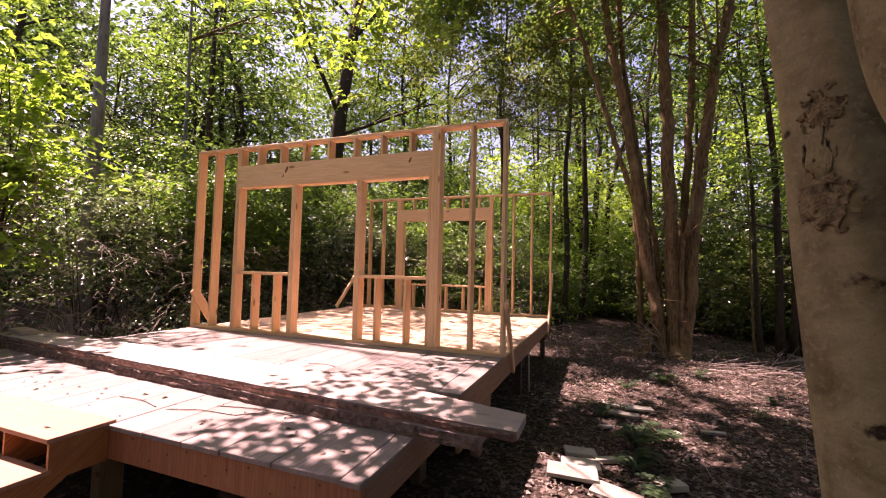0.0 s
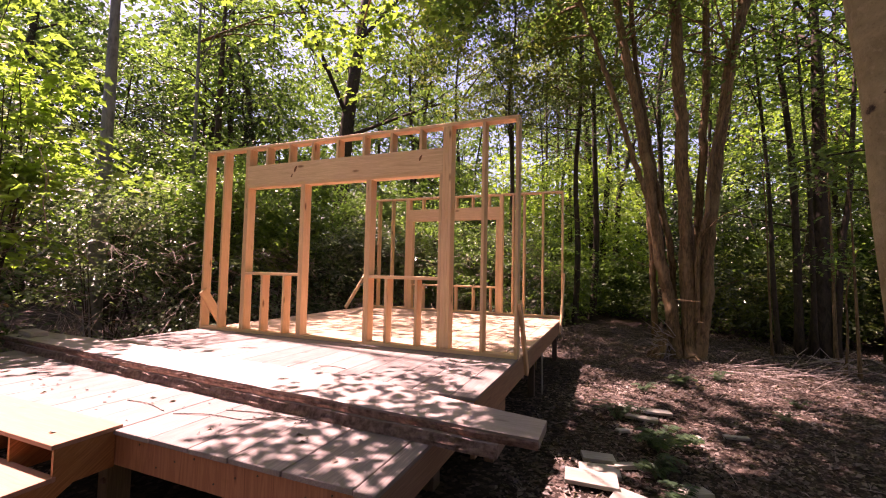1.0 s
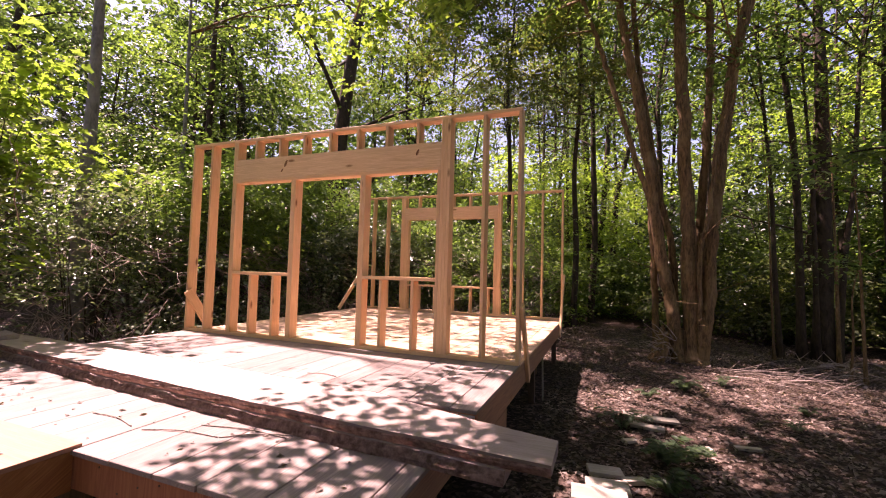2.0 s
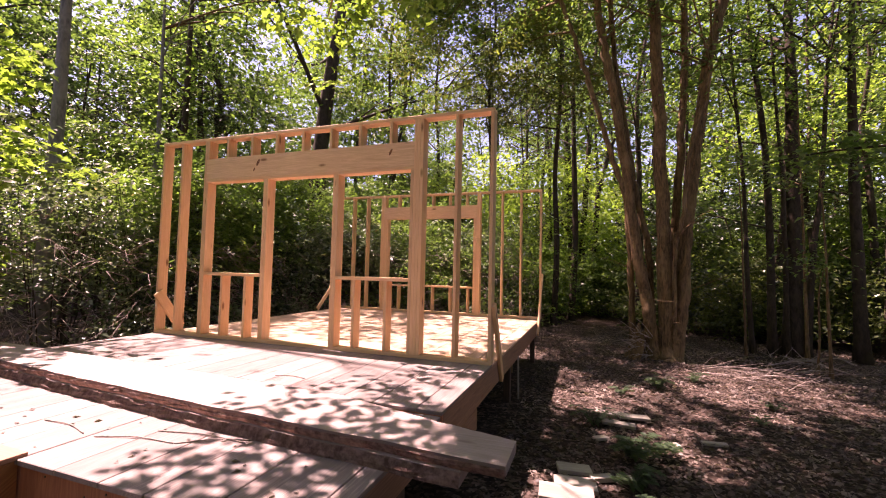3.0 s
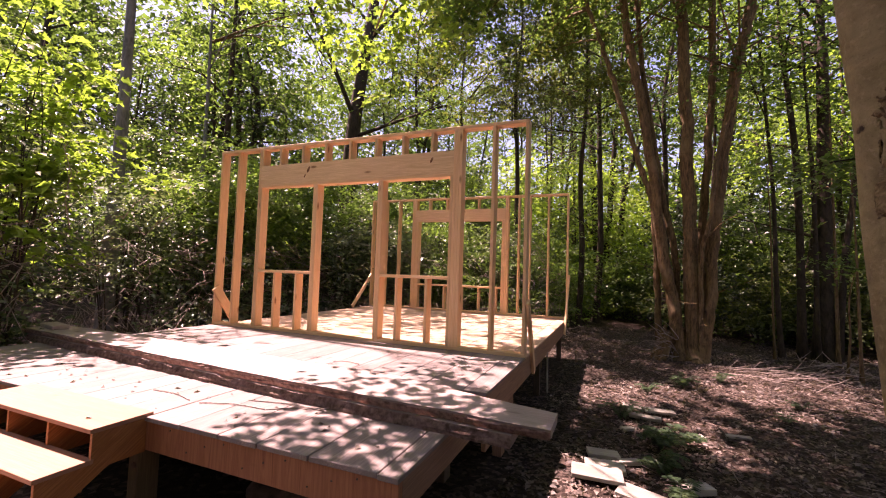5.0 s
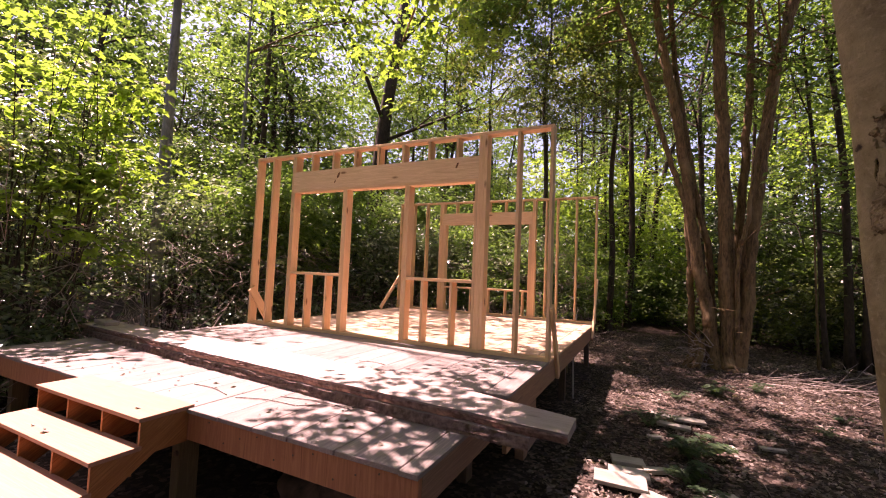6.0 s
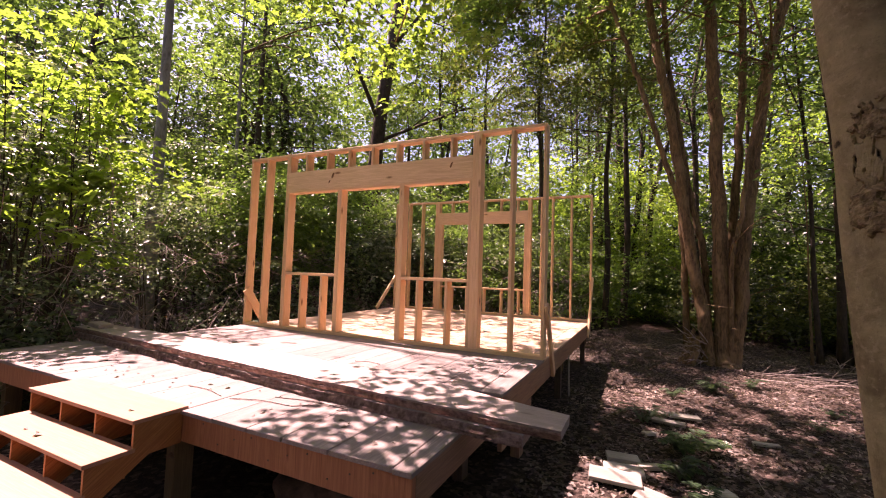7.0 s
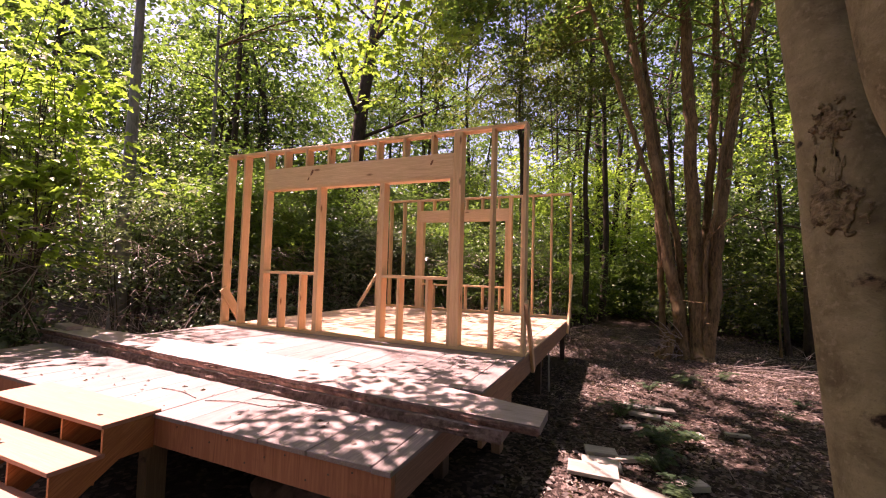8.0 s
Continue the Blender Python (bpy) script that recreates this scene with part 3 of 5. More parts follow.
# ---- slabs with bark edges lying on the deck ----
def slab(name, label, outline_near, outline_far, z, thick, seed, undercut):
    """A plank sawn through a log: bark along both edges."""
    rng = np.random.default_rng(seed)
    t = thing(name, label, "slab", "bark slabs", at=(-3.2, 2.5, z))
    n = 90
    xs = np.linspace(0, 1, n)
    near = [Vector(p) for p in outline_near]
    far = [Vector(p) for p in outline_far]

    def along(line, s):
        q = s * (len(line) - 1)
        i = min(int(q), len(line) - 2)
        return line[i].lerp(line[i + 1], q - i)

    wood, rind = bmesh.new(), bmesh.new()
    rows, rind_n, rind_f = [], [], []
    for s in xs:
        a, b = along(near, s), along(far, s)
        wob = lambda k: 0.016 * noise.noise(Vector((s * 22, seed, k))) + 0.007 * noise.noise(Vector((s * 90, seed, k)))
        ya, yb = a.y + wob(1), b.y + wob(2)
        lo = -0.018 if undercut else 0.02
        rows.append([wood.verts.new((a.x, ya - lo, 0)), wood.verts.new((a.x, ya, thick)), wood.verts.new((b.x, yb, thick)), wood.verts.new((b.x, yb + lo, 0))])
        for store, y, sgn, k in ((rind_n, ya, -1, 3), (rind_f, yb, 1, 5)):
            ring = []
            for j in range(6):
                u = j / 5
                bulge = (0.006 + 0.026 * (u if undercut else 1 - u) + 0.008 * math.sin(u * math.pi)) * (1 + 0.5 * noise.noise(Vector((s * 45, u * 3, k + seed)))) * (1.0 if sgn < 0 else 0.2) + 0.004 * noise.noise(Vector((s * 260, u * 6, k)))
                ring.append(rind.verts.new((a.x if sgn < 0 else b.x, y + sgn * bulge, thick * (u * 1.0) - 0.001 + 0.004 * noise.noise(Vector((s * 60, u * 5, k))))))
            store.append(ring)
    for r0, r1 in zip(rows, rows[1:]):
        for k in range(4):
            wood.faces.new((r0[k], r0[(k + 1) % 4], r1[(k + 1) % 4], r1[k]))
    wood.faces.new(rows[0][::-1])
    wood.faces.new(rows[-1])
    for store in (rind_n, rind_f):
        for r0, r1 in zip(store, store[1:]):
            for k in range(5):
                rind.faces.new((r0[k], r0[k + 1], r1[k + 1], r1[k]))
    bmesh.ops.solidify(rind, geom=rind.faces[:], thickness=0.008)
    for bm in (wood, rind):
        bmesh.ops.recalc_face_normals(bm, faces=bm.faces)
        bmesh.ops.translate(bm, vec=(3.2, -2.5, 0), verts=bm.verts)
    part("plank", wood, M_SLAB, t)
    part("bark", rind, M_SLAB_BARK, t, "rough reddish brown bark")
    return t


slab("wood_slab", "long sawn log slab with bark edges on another slab", [(-6.25, 2.62, 0), (-4.9, 2.53, 0), (-3.8, 2.43, 0), (-2.4, 2.33, 0), (-0.13, 2.2, 0)],
     [(-6.3, 2.98, 0), (-4.4, 2.95, 0), (-3.0, 2.9, 0), (-1.4, 2.82, 0), (-0.58, 2.60, 0), (-0.13, 2.50, 0)], DECK + 0.078, 0.052, 3, True)
slab("wood_slab", "long sawn log slab with bark edges lying on deck", [(-6.2, 2.63, 0), (-4.9, 2.53, 0), (-3.8, 2.43, 0), (-2.4, 2.33, 0), (-0.34, 2.21, 0)],
     [(-6.2, 2.9, 0), (-4.4, 2.86, 0), (-3.0, 2.80, 0), (-1.4, 2.72, 0), (-0.34, 2.48, 0)], DECK + 0.003, 0.062, 8, False)
block = part("wood_block", box_mesh(0.42, 0.16, 0.05, 0.008).copy(), M_SLAB)
block.matrix_local = pose(-6.0, 2.78, DECK + 0.156, 0, 0, -10)
tagged(block, "pale sawn wood offcut lying on slab end", "wood offcut")

# ---- steps ----
steps = thing("steps", "plywood steps with open risers at the deck edge", "steps", at=(-3.15, 1.2, 0))
SX0, SX1, RISE, RUN = -3.84, -2.50, 0.168, 0.243
for i in range(5):
    zt, y0 = 0.817 - RISE * i, 1.333 - RUN * i
    y1 = y0 + (0.345 if i == 0 else 0.27)
    board("tread", (SX0, (y0 + y1) / 2, zt - 0.013), (SX1, (y0 + y1) / 2, zt - 0.013), y1 - y0, 0.026, M_TREAD, steps, bevel=0.002)


for i in range(5):
    zt, yp = 0.817 - RISE * i - 0.027, 1.333 - RUN * i + 0.235
    board("riser", (SX0 + 0.03, yp, zt - 0.075), (SX1 - 0.03, yp, zt - 0.075), 0.012, 0.148, M_STRINGER, steps)


def stringer(x, thick, mat):
    """A saw-toothed side board that carries the treads."""
    bm = bmesh.new()
    top = [(1.64, 0.787)]
    for i in range(5):
        y0 = 1.333 - RUN * i + 0.014
        zt = 0.817 - RISE * i - 0.0265
        top += [(y0, zt), (y0, zt - RISE)]
    low = [(0.36, -0.03), (0.52, -0.03), (1.44, 0.585), (1.64, 0.585)]
    ring = [(y, max(z, -0.03)) for y, z in top[:-1]] + low
    a = [bm.verts.new((0, y - 1.2, z)) for y, z in ring]
    f = bm.faces.new(a)
    ext = bmesh.ops.extrude_face_region(bm, geom=[f])
    bmesh.ops.translate(bm, vec=(thick, 0, 0), verts=[v for v in ext["geom"] if isinstance(v, bmesh.types.BMVert)])
    bmesh.ops.recalc_face_normals(bm, faces=bm.faces)
    ob = part("stringer", bm, mat, steps)
    ob.location = (x + 3.15, 0, 0)


for sx in (SX0 + 0.004, SX0 + 0.445, SX0 + 0.89, SX1 - 0.024):
    stringer(sx, 0.02, M_STRINGER)

# ---- near trees ----
def scar_material():
    """Smooth bark with lichen flecks and rough dark scars."""
    m, nt, out = material("scarred_bark")
    tc = nt.nodes.new("ShaderNodeTexCoord")
    P = tc.outputs["Object"]
    a = tex(nt, P, 11, 8, 0.65, 0.4)
    mp = nt.nodes.new("ShaderNodeMapping")
    mp.inputs["Scale"].default_value = (2.5, 2.5, 14)
    nt.links.new(P, mp.inputs["Vector"])
    band = tex(nt, mp.outputs[0], 2.2, 4, 0.6)
    fleck = tex(nt, P, 75, 3, 0.6)
    pit = tex(nt, P, 190, 3, 0.6)
    col = ramp(nt, a, [(0.3, (0.110, 0.083, 0.043)), (0.5, (0.215, 0.172, 0.092)), (0.75, (0.310, 0.256, 0.145))]).outputs[0]
    col = mix(nt, col, (0.115, 0.083, 0.048), ramp(nt, band, [(0.50, (0, 0, 0)), (0.72, (0.35,) * 3)]).outputs[0])
    col = mix(nt, col, (0.30, 0.24, 0.15), ramp(nt, fleck, [(0.56, (0, 0, 0)), (0.66, (0.5,) * 3)]).outputs[0])
    col = mix(nt, col, (0.05, 0.034, 0.02), ramp(nt, pit, [(0.57, (0, 0, 0)), (0.70, (0.3,) * 3)]).outputs[0])
    warp = tex(nt, P, 34, 5, 0.7)
    total = None
    for cx, cy, cz, rx, rz in SCARS:
        sub = nt.nodes.new("ShaderNodeVectorMath")
        sub.operation = "SUBTRACT"
        nt.links.new(P, sub.inputs[0])
        sub.inputs[1].default_value = (cx, cy, cz)
        div = nt.nodes.new("ShaderNodeVectorMath")
        div.operation = "DIVIDE"
        nt.links.new(sub.outputs[0], div.inputs[0])
        div.inputs[1].default_value = (rx * 0.85, rx * 0.85, rz * 0.88)
        ln = nt.nodes.new("ShaderNodeVectorMath")
        ln.operation = "LENGTH"
        nt.links.new(div.outputs[0], ln.inputs[0])
        ad = nt.nodes.new("ShaderNodeMath")
        ad.operation = "MULTIPLY_ADD"
        nt.links.new(warp, ad.inputs[0])
        ad.inputs[1].default_value = 2.4
        nt.links.new(ln.outputs["Value"], ad.inputs[2])
        k = ramp(nt, ad.outputs[0], [(0.0, (1, 1, 1)), (1.0, (0, 0, 0))])
        mr = nt.nodes.new("ShaderNodeMapRange")
        mr.inputs["From Min"].default_value, mr.inputs["From Max"].default_value = 1.75, 2.35
        nt.links.new(ad.outputs[0], mr.inputs["Value"])
        nt.links.new(mr.outputs[0], k.inputs["Fac"])
        total = k.outputs[0] if total is None else mix(nt, total, k.outputs[0], 1.0, "ADD")
    col = mix(nt, col, ramp(nt, warp, [(0.42, (0.022, 0.014, 0.009)), (0.58, (0.17, 0.115, 0.066))]).outputs[0], total)
    h = mix(nt, a, warp, total)
    finish(nt, out, col, 0.8, h, 0.9, 0.009, 0.25)
    return m


SCARS = [(0.665, 1.043, 2.094, 0.022, 0.013), (0.6785, 1.004, 2.04, 0.005, 0.05), (0.704, 0.976, 2.03, 0.006, 0.06), (0.748, 0.958, 1.776, 0.034, 0.018), (0.766, 0.959, 1.503, 0.034, 0.017)]
M_SCAR = scar_material()
near_tree = thing("tree", "near smooth-barked tree with two leaning stems and bark scars", "tree")
g = Geo()
p = bend([(1.0, 1.08, -0.1), (0.915, 1.06, 0.65), (0.825, 1.05, 1.32), (0.772, 1.05, 1.835), (0.753, 1.05, 2.13), (0.717, 1.05, 2.43), (0.60, 1.08, 3.6), (0.3, 1.2, 6.0), (0.2, 1.3, 9.0)], 24)
p_stem = p
g.tube(p, [0.125 - 0.034 * min(1, (q.z + 0.1) / 2.5) - 0.05 * max(0, (q.z - 2.1) / 7) + 0.05 * math.exp(-6 * max(0, q.z + 0.1)) for q in p], 48, wobble=0.06)
part("trunk", g.mesh("trunk"), M_SCAR, near_tree)
g = Geo()
p = bend([(1.06, 0.92, -0.1), (0.98, 0.84, 0.7), (0.885, 0.79, 1.6), (0.792, 0.765, 1.95), (0.712, 0.76, 2.25), (0.635, 0.72, 3.2), (0.9, 0.3, 6.0), (1.2, 0.2, 8.5)], 24)
g.tube(p, [0.115 - 0.05 * min(1, (q.z + 0.1) / 2.0) - 0.035 * max(0, (q.z - 2.1) / 7) for q in p], 40, wobble=0.07)
part("trunk", g.mesh("trunk"), M_SCAR, near_tree)
M_ROUGH = bark("rough_bark", (0.26, 0.195, 0.11), (0.055, 0.037, 0.02), (0.17, 0.125, 0.07), 9.0, 0.012, 1.0)


def rough_patch(turn0, turn1, z0, z1, proud, seed, mat, label):
    """A raised, cracked patch of bark that lies on the near stem."""
    n, verts = 34, []
    for i in range(n):
        for j in range(n):
            u, v = i / (n - 1) * 2 - 1, j / (n - 1) * 2 - 1
            z = (z0 + z1) / 2 + v * (z1 - z0) / 2
            k = min(p_stem, key=lambda q: abs(q.z - z))
            a = radians((turn0 + turn1) / 2 + u * (turn1 - turn0) / 2)
            edge = math.hypot(u, v) + 0.75 * noise.noise(Vector((u * 2.6, v * 2.6, seed))) + 0.35 * noise.noise(Vector((u * 7, v * 7, seed)))
            mask = min(1.0, max(0.0, (0.85 - edge) / 0.16))
            rough = 0.55 + 0.45 * noise.noise(Vector((u * 5, v * 5, seed + 3))) + 0.3 * noise.noise(Vector((u * 13, v * 13, seed + 5)))
            r = (0.125 - 0.034 * min(1, (z + 0.1) / 2.5)) * 1.0 - 0.006 + (0.008 + proud * rough) * mask
            verts.append((k.x + math.cos(a) * r, k.y + math.sin(a) * r, z))
    me = bpy.data.meshes.new("bark_scar")
    me.from_pydata(verts, [], [(i * n + j, (i + 1) * n + j, (i + 1) * n + j + 1, i * n + j + 1) for i in range(n - 1) for j in range(n - 1)])
    part("bark_scar", me, mat, near_tree, label)


rough_patch(206, 256, 2.075, 2.170, 0.006, 1, M_ROUGH, "rough dark bark scar")
rough_patch(206, 242, 1.945, 2.135, 0.003, 2, M_SCAR, "smooth raised plate of bark")
rough_patch(190, 268, 1.870, 2.000, 0.007, 4, M_ROUGH, "rough dark bark scar")
g = Geo()
seam = bend([(0.681, 1.058, 1.80), (0.692, 1.055, 1.69), (0.702, 1.064, 1.568), (0.712, 1.060, 1.451), (0.722, 1.052, 1.332), (0.74, 1.05, 1.1)], 6)
g.tube(seam, [0.0035 + 0.0015 * math.sin(i * 1.9) for i in range(len(seam))], 6, wobble=0.3)
part("bark_seam", g.mesh("bark_seam"), M_DARK_TRUNK, near_tree, "dark crack running down the bark")
g = Geo()
limb = bend([(0.52, 1.0, 3.9), (-0.3, 1.8, 4.7), (-1.6, 3.2, 4.9), (-2.9, 4.6, 4.95)], 8)
g.tube(limb, [0.04 * (1 - 0.8 * i / 24) for i in range(25)], 8)
limb2 = bend([(0.4, 1.1, 5.0), (-1.0, 1.3, 6.3), (-2.6, 2.0, 6.9), (-4.0, 2.5, 6.4)], 8)
g.tube(limb2, [0.03 * (1 - 0.85 * i / 24) for i in range(25)], 8)
part("limb", g.mesh("limb"), M_TRUNK, near_tree)
rng = np.random.default_rng(77)
c = [Vector(limb[int(rng.integers(14, 25))]) + Vector(rng.normal(0, 0.36, 3)) for _ in range(66)]
# Unseen sprays added along the sun's line to dapple the deck.
c2 = [Vector((rng.uniform(-1.7, 0.1), rng.uniform(1.4, 2.7), 0.83)) + SUN_DIR * rng.uniform(4.4, 5.8) for _ in range(38)]
c2 += [Vector((rng.uniform(-1.25, -0.3), rng.uniform(2.7, 3.6), 0.83)) + SUN_DIR * rng.uniform(4.6, 6.2) for _ in range(16)]
cc = np.array([list(q) for q in c + c2])
NEAR_LEAVES = sprays(rng, cc, rng.uniform(0.22, 0.42, len(cc)), 30, 0.105)


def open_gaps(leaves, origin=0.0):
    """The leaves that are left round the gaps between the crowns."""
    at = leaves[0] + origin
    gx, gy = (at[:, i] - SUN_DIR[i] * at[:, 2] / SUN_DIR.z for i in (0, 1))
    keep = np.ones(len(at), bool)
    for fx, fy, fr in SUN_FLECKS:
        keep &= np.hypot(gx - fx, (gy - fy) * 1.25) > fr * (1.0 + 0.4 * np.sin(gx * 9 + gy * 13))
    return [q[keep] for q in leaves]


def shading_canopy(rng, n, x0, x1, y0, y1, h0, h1):
    """Places for added sprays, high on the sunny side, that shade a stretch of ground."""
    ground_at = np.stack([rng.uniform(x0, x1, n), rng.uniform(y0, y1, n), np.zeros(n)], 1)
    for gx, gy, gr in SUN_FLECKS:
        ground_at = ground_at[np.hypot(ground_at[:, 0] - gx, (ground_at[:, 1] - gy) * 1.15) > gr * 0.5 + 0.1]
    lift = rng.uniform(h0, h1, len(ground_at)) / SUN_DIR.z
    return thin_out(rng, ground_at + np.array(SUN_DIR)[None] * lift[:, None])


def high_crown(owner, rng, centres, roots, size, origin=(0, 0, 0), per=46, mat=None, step=9):
    """Limbs from the stems' tops out to the sprays, and the leaves."""
    g = Geo()
    for q in centres[::step]:
        q = Vector(q)
        s = min((Vector(r) for r in roots), key=lambda r: (r - q).length)
        g.tube(bend([s, s.lerp(q, 0.5) + Vector((0, 0, 0.35)), q], 4), [0.035 - 0.0035 * j for j in range(9)], 5)
    o = np.array(origin)
    for v in g.v:
        v -= Vector(origin)
    part("limb", g.mesh("limb"), M_TRUNK, owner)
    leaves = sprays(rng, centres - o, rng.uniform(0.28, 0.52, len(centres)), per, size)
    part("crown", leaf_mesh("crown", *open_gaps(leaves, o)), mat or M_LEAF, owner)


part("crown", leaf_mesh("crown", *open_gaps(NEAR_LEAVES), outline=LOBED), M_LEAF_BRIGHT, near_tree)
# High leaves added above the view to shade the ground on the right.
high = shading_canopy(rng, 900, -0.4, 8.0, -4.0, 6.5, 9.2, 11.2)
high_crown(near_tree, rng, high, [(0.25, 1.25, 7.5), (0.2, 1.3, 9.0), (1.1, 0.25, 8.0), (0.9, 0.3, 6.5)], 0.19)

# ---- clump of stems beside the platform ----
clump = thing("tree", "clump of seven brown tree stems from one root", "tree", at=(1.7, 10.5, 0))
STEMS = [
    ([(1.19, 10.6, -0.1), (1.17, 10.6, 0.32), (1.10, 10.6, 2.23), (0.98, 10.5, 3.61), (0.68, 10.5, 4.6), (0.31, 10.5, 5.93), (-0.08, 10.5, 7.29), (-0.44, 10.5, 8.45), (-0.8, 10.5, 10.5)], 0.09),
    ([(1.55, 10.35, -0.1), (1.51, 10.4, 0.56), (1.42, 10.4, 1.24), (1.24, 10.45, 2.23), (0.96, 10.5, 4.58), (0.77, 10.5, 5.88), (0.56, 10.5, 6.93), (0.36, 10.5, 8.29), (-0.2, 10.4, 12.0)], 0.165),
    ([(1.58, 10.7, -0.1), (1.53, 10.65, 1.59), (1.46, 10.6, 2.48), (1.18, 10.65, 3.97), (0.82, 10.7, 6.64), (0.67, 10.6, 8.23), (0.5, 10.7, 11.0)], 0.10),
    ([(1.84, 10.3, -0.1), (1.81, 10.4, 0.28), (1.76, 10.45, 2.23), (1.70, 10.5, 5.02), (1.64, 10.5, 6.52), (1.60, 10.5, 8.05), (1.4, 10.5, 13.0)], 0.20),
    ([(1.98, 10.75, -0.1), (1.99, 10.7, 0.78), (2.02, 10.7, 2.48), (2.17, 10.7, 4.98), (2.25, 10.7, 6.68), (2.27, 10.8, 7.92), (2.4, 11.0, 12.0)], 0.125),
    ([(1.93, 10.4, -0.1), (1.97, 10.4, 0.25), (2.12, 10.45, 1.27), (2.20, 10.5, 2.48), (2.31, 10.5, 3.71), (2.53, 10.5, 5.42), (2.66, 10.5, 6.62), (2.92, 10.5, 7.79), (3.5, 10.5, 12.0)], 0.18),
    ([(1.93, 10.3, -0.1), (1.94, 10.28, 1.2), (1.97, 10.28, 2.47), (2.09, 10.28, 2.97), (2.27, 10.25, 4.49), (2.59, 10.3, 5.67), (2.70, 10.35, 6.61), (3.04, 10.5, 7.77)], 0.06),
]
rng = np.random.default_rng(12)
centres = []
for pts, r in STEMS:
    g = Geo()
    line = bend([(a - 1.7, b - 10.5, z) for a, b, z in pts], 7, rng, 0.012)
    m = len(line) - 1
    g.tube(line, [r * 0.8 * (1 - 0.5 * q.z / 13) * (1 + 0.4 * math.exp(-4 * max(0, q.z))) for q in line], 12, wobble=0.2)
    for k in range(7):
        i = int(rng.integers(2, int(m * 0.7)))
        a, ln = rng.random() * 6.283, rng.uniform(0.3, 1.3)
        e = line[i] + Vector((math.cos(a) * ln, math.sin(a) * ln, ln * rng.uniform(-0.1, 0.7)))
        g.tube(bend([line[i], line[i].lerp(e, 0.5) + Vector(rng.normal(0, 0.06, 3)), e], 3), [0.012 * (1 - 0.8 * j / 6) for j in range(7)], 4)
    for k in range(8):
        i = int(rng.integers(int(m * 0.78), m))
        a, ln = rng.random() * 6.283, rng.uniform(0.8, 2.2)
        e = line[i] + Vector((math.cos(a) * ln, math.sin(a) * ln, ln * rng.uniform(0.2, 0.8)))
        br = bend([line[i], line[i].lerp(e, 0.5) + Vector((0, 0, 0.12)), e], 3)
        g.tube(br, [0.028 * (1 - 0.8 * j / 6) for j in range(7)], 5)
        for _ in range(5):
            centres.append(e + Vector(rng.normal(0, 0.5, 3)) + Vector((0, 0, 0.4)))
    part("stem", g.mesh("stem"), M_TRUNK, clump)
g = Geo()
for k in range(60):
    a, ln = rng.uniform(2.2, 4.6), rng.uniform(0.2, 0.7)
    s = Vector((-0.35 + rng.normal(0, 0.1), -0.25 + rng.normal(0, 0.12), rng.uniform(0, 0.5)))
    e = s + Vector((math.cos(a) * ln * 0.8, math.sin(a) * ln * 0.6, rng.uniform(-0.2, 0.35)))
    g.tube(bend([s, s.lerp(e, 0.5) + Vector((0, 0, 0.05)), e], 2), [0.012, 0.01, 0.008, 0.006, 0.003], 4)
part("root_bark", g.mesh("root_bark"), M_TWIG, clump, "pale torn bark and dead shoots")
g = Geo()
for k in range(9):
    a = 2.5 + 0.22 * k
    top = Vector((-0.30 + 0.14 * math.cos(a), -0.2 + 0.16 * math.sin(a), rng.uniform(0.35, 0.75)))
    foot = Vector((-0.36 + 0.36 * math.cos(a), -0.25 + 0.34 * math.sin(a), -0.03))
    g.tube(bend([top, top.lerp(foot, 0.55) + Vector((0.04, 0.03, 0.02)), foot], 4), [0.02, 0.03, 0.04, 0.045, 0.045, 0.05, 0.05, 0.045, 0.035], 7, wobble=0.5)
part("torn_bark", g.mesh("torn_bark"), M_TRUNK, clump, "torn brown bark strips at the foot")
cw = np.array([list(q) for q in centres])
part("crown", leaf_mesh("crown", *sprays(rng, cw, rng.uniform(0.4, 0.9, len(cw)), 46, 0.12)), M_LEAF, clump)
lean_rng = np.random.default_rng(64)
low_crown = np.stack([lean_rng.uniform(-4.8, 0.9, 180), lean_rng.uniform(11.0, 14.5, 180), lean_rng.uniform(6.6, 10.5, 180)], 1)
high_crown(clump, lean_rng, low_crown, [p for pts, r in STEMS for p in pts[-4:]], 0.11, (1.7, 10.5, 0), 52, M_LEAF_OLIVE, 24)
# More high leaves, added to shade the ground round the clump.
high = shading_canopy(rng, 480, -0.4, 8.0, 6.0, 14.5, 10.5, 13.0)
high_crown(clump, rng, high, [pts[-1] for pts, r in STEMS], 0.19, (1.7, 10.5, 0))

# ---- single trees ----
tree("tree", "tall grey-barked tree with straight bare trunk", -9.4, 5.2, 0.175, 16, 11.5, 2.2, 3000, 0.13, 21, M_GREY_TRUNK, M_LEAF, (0, 0), "forest trees", limbs=6, path=[(0, 0, -0.1), (0.0, 0, 2.0), (0.05, 0.02, 5.0), (0.1, 0, 9.0), (0.1, 0.1, 16.0)])
tree("tree", "large dark forked tree with spreading limbs", -10.5, 15.2, 0.42, 21, 7.5, 6.5, 17000, 0.18, 22, M_DARK_TRUNK, M_LEAF, (0.6, 0.3), "forest trees", limbs=16)
tree("tree", "dark straight forest tree with high crown", -0.41, 22.0, 0.27, 19, 6, 4.5, 7000, 0.2, 23, M_DARK_TRUNK, M_LEAF, (0, 0), "forest trees", path=[(0, 0, -0.2), (-0.1, 0, 2.5), (-0.29, 0, 6.1), (-0.75, 0, 14.0), (-0.9, 0, 19.0)])
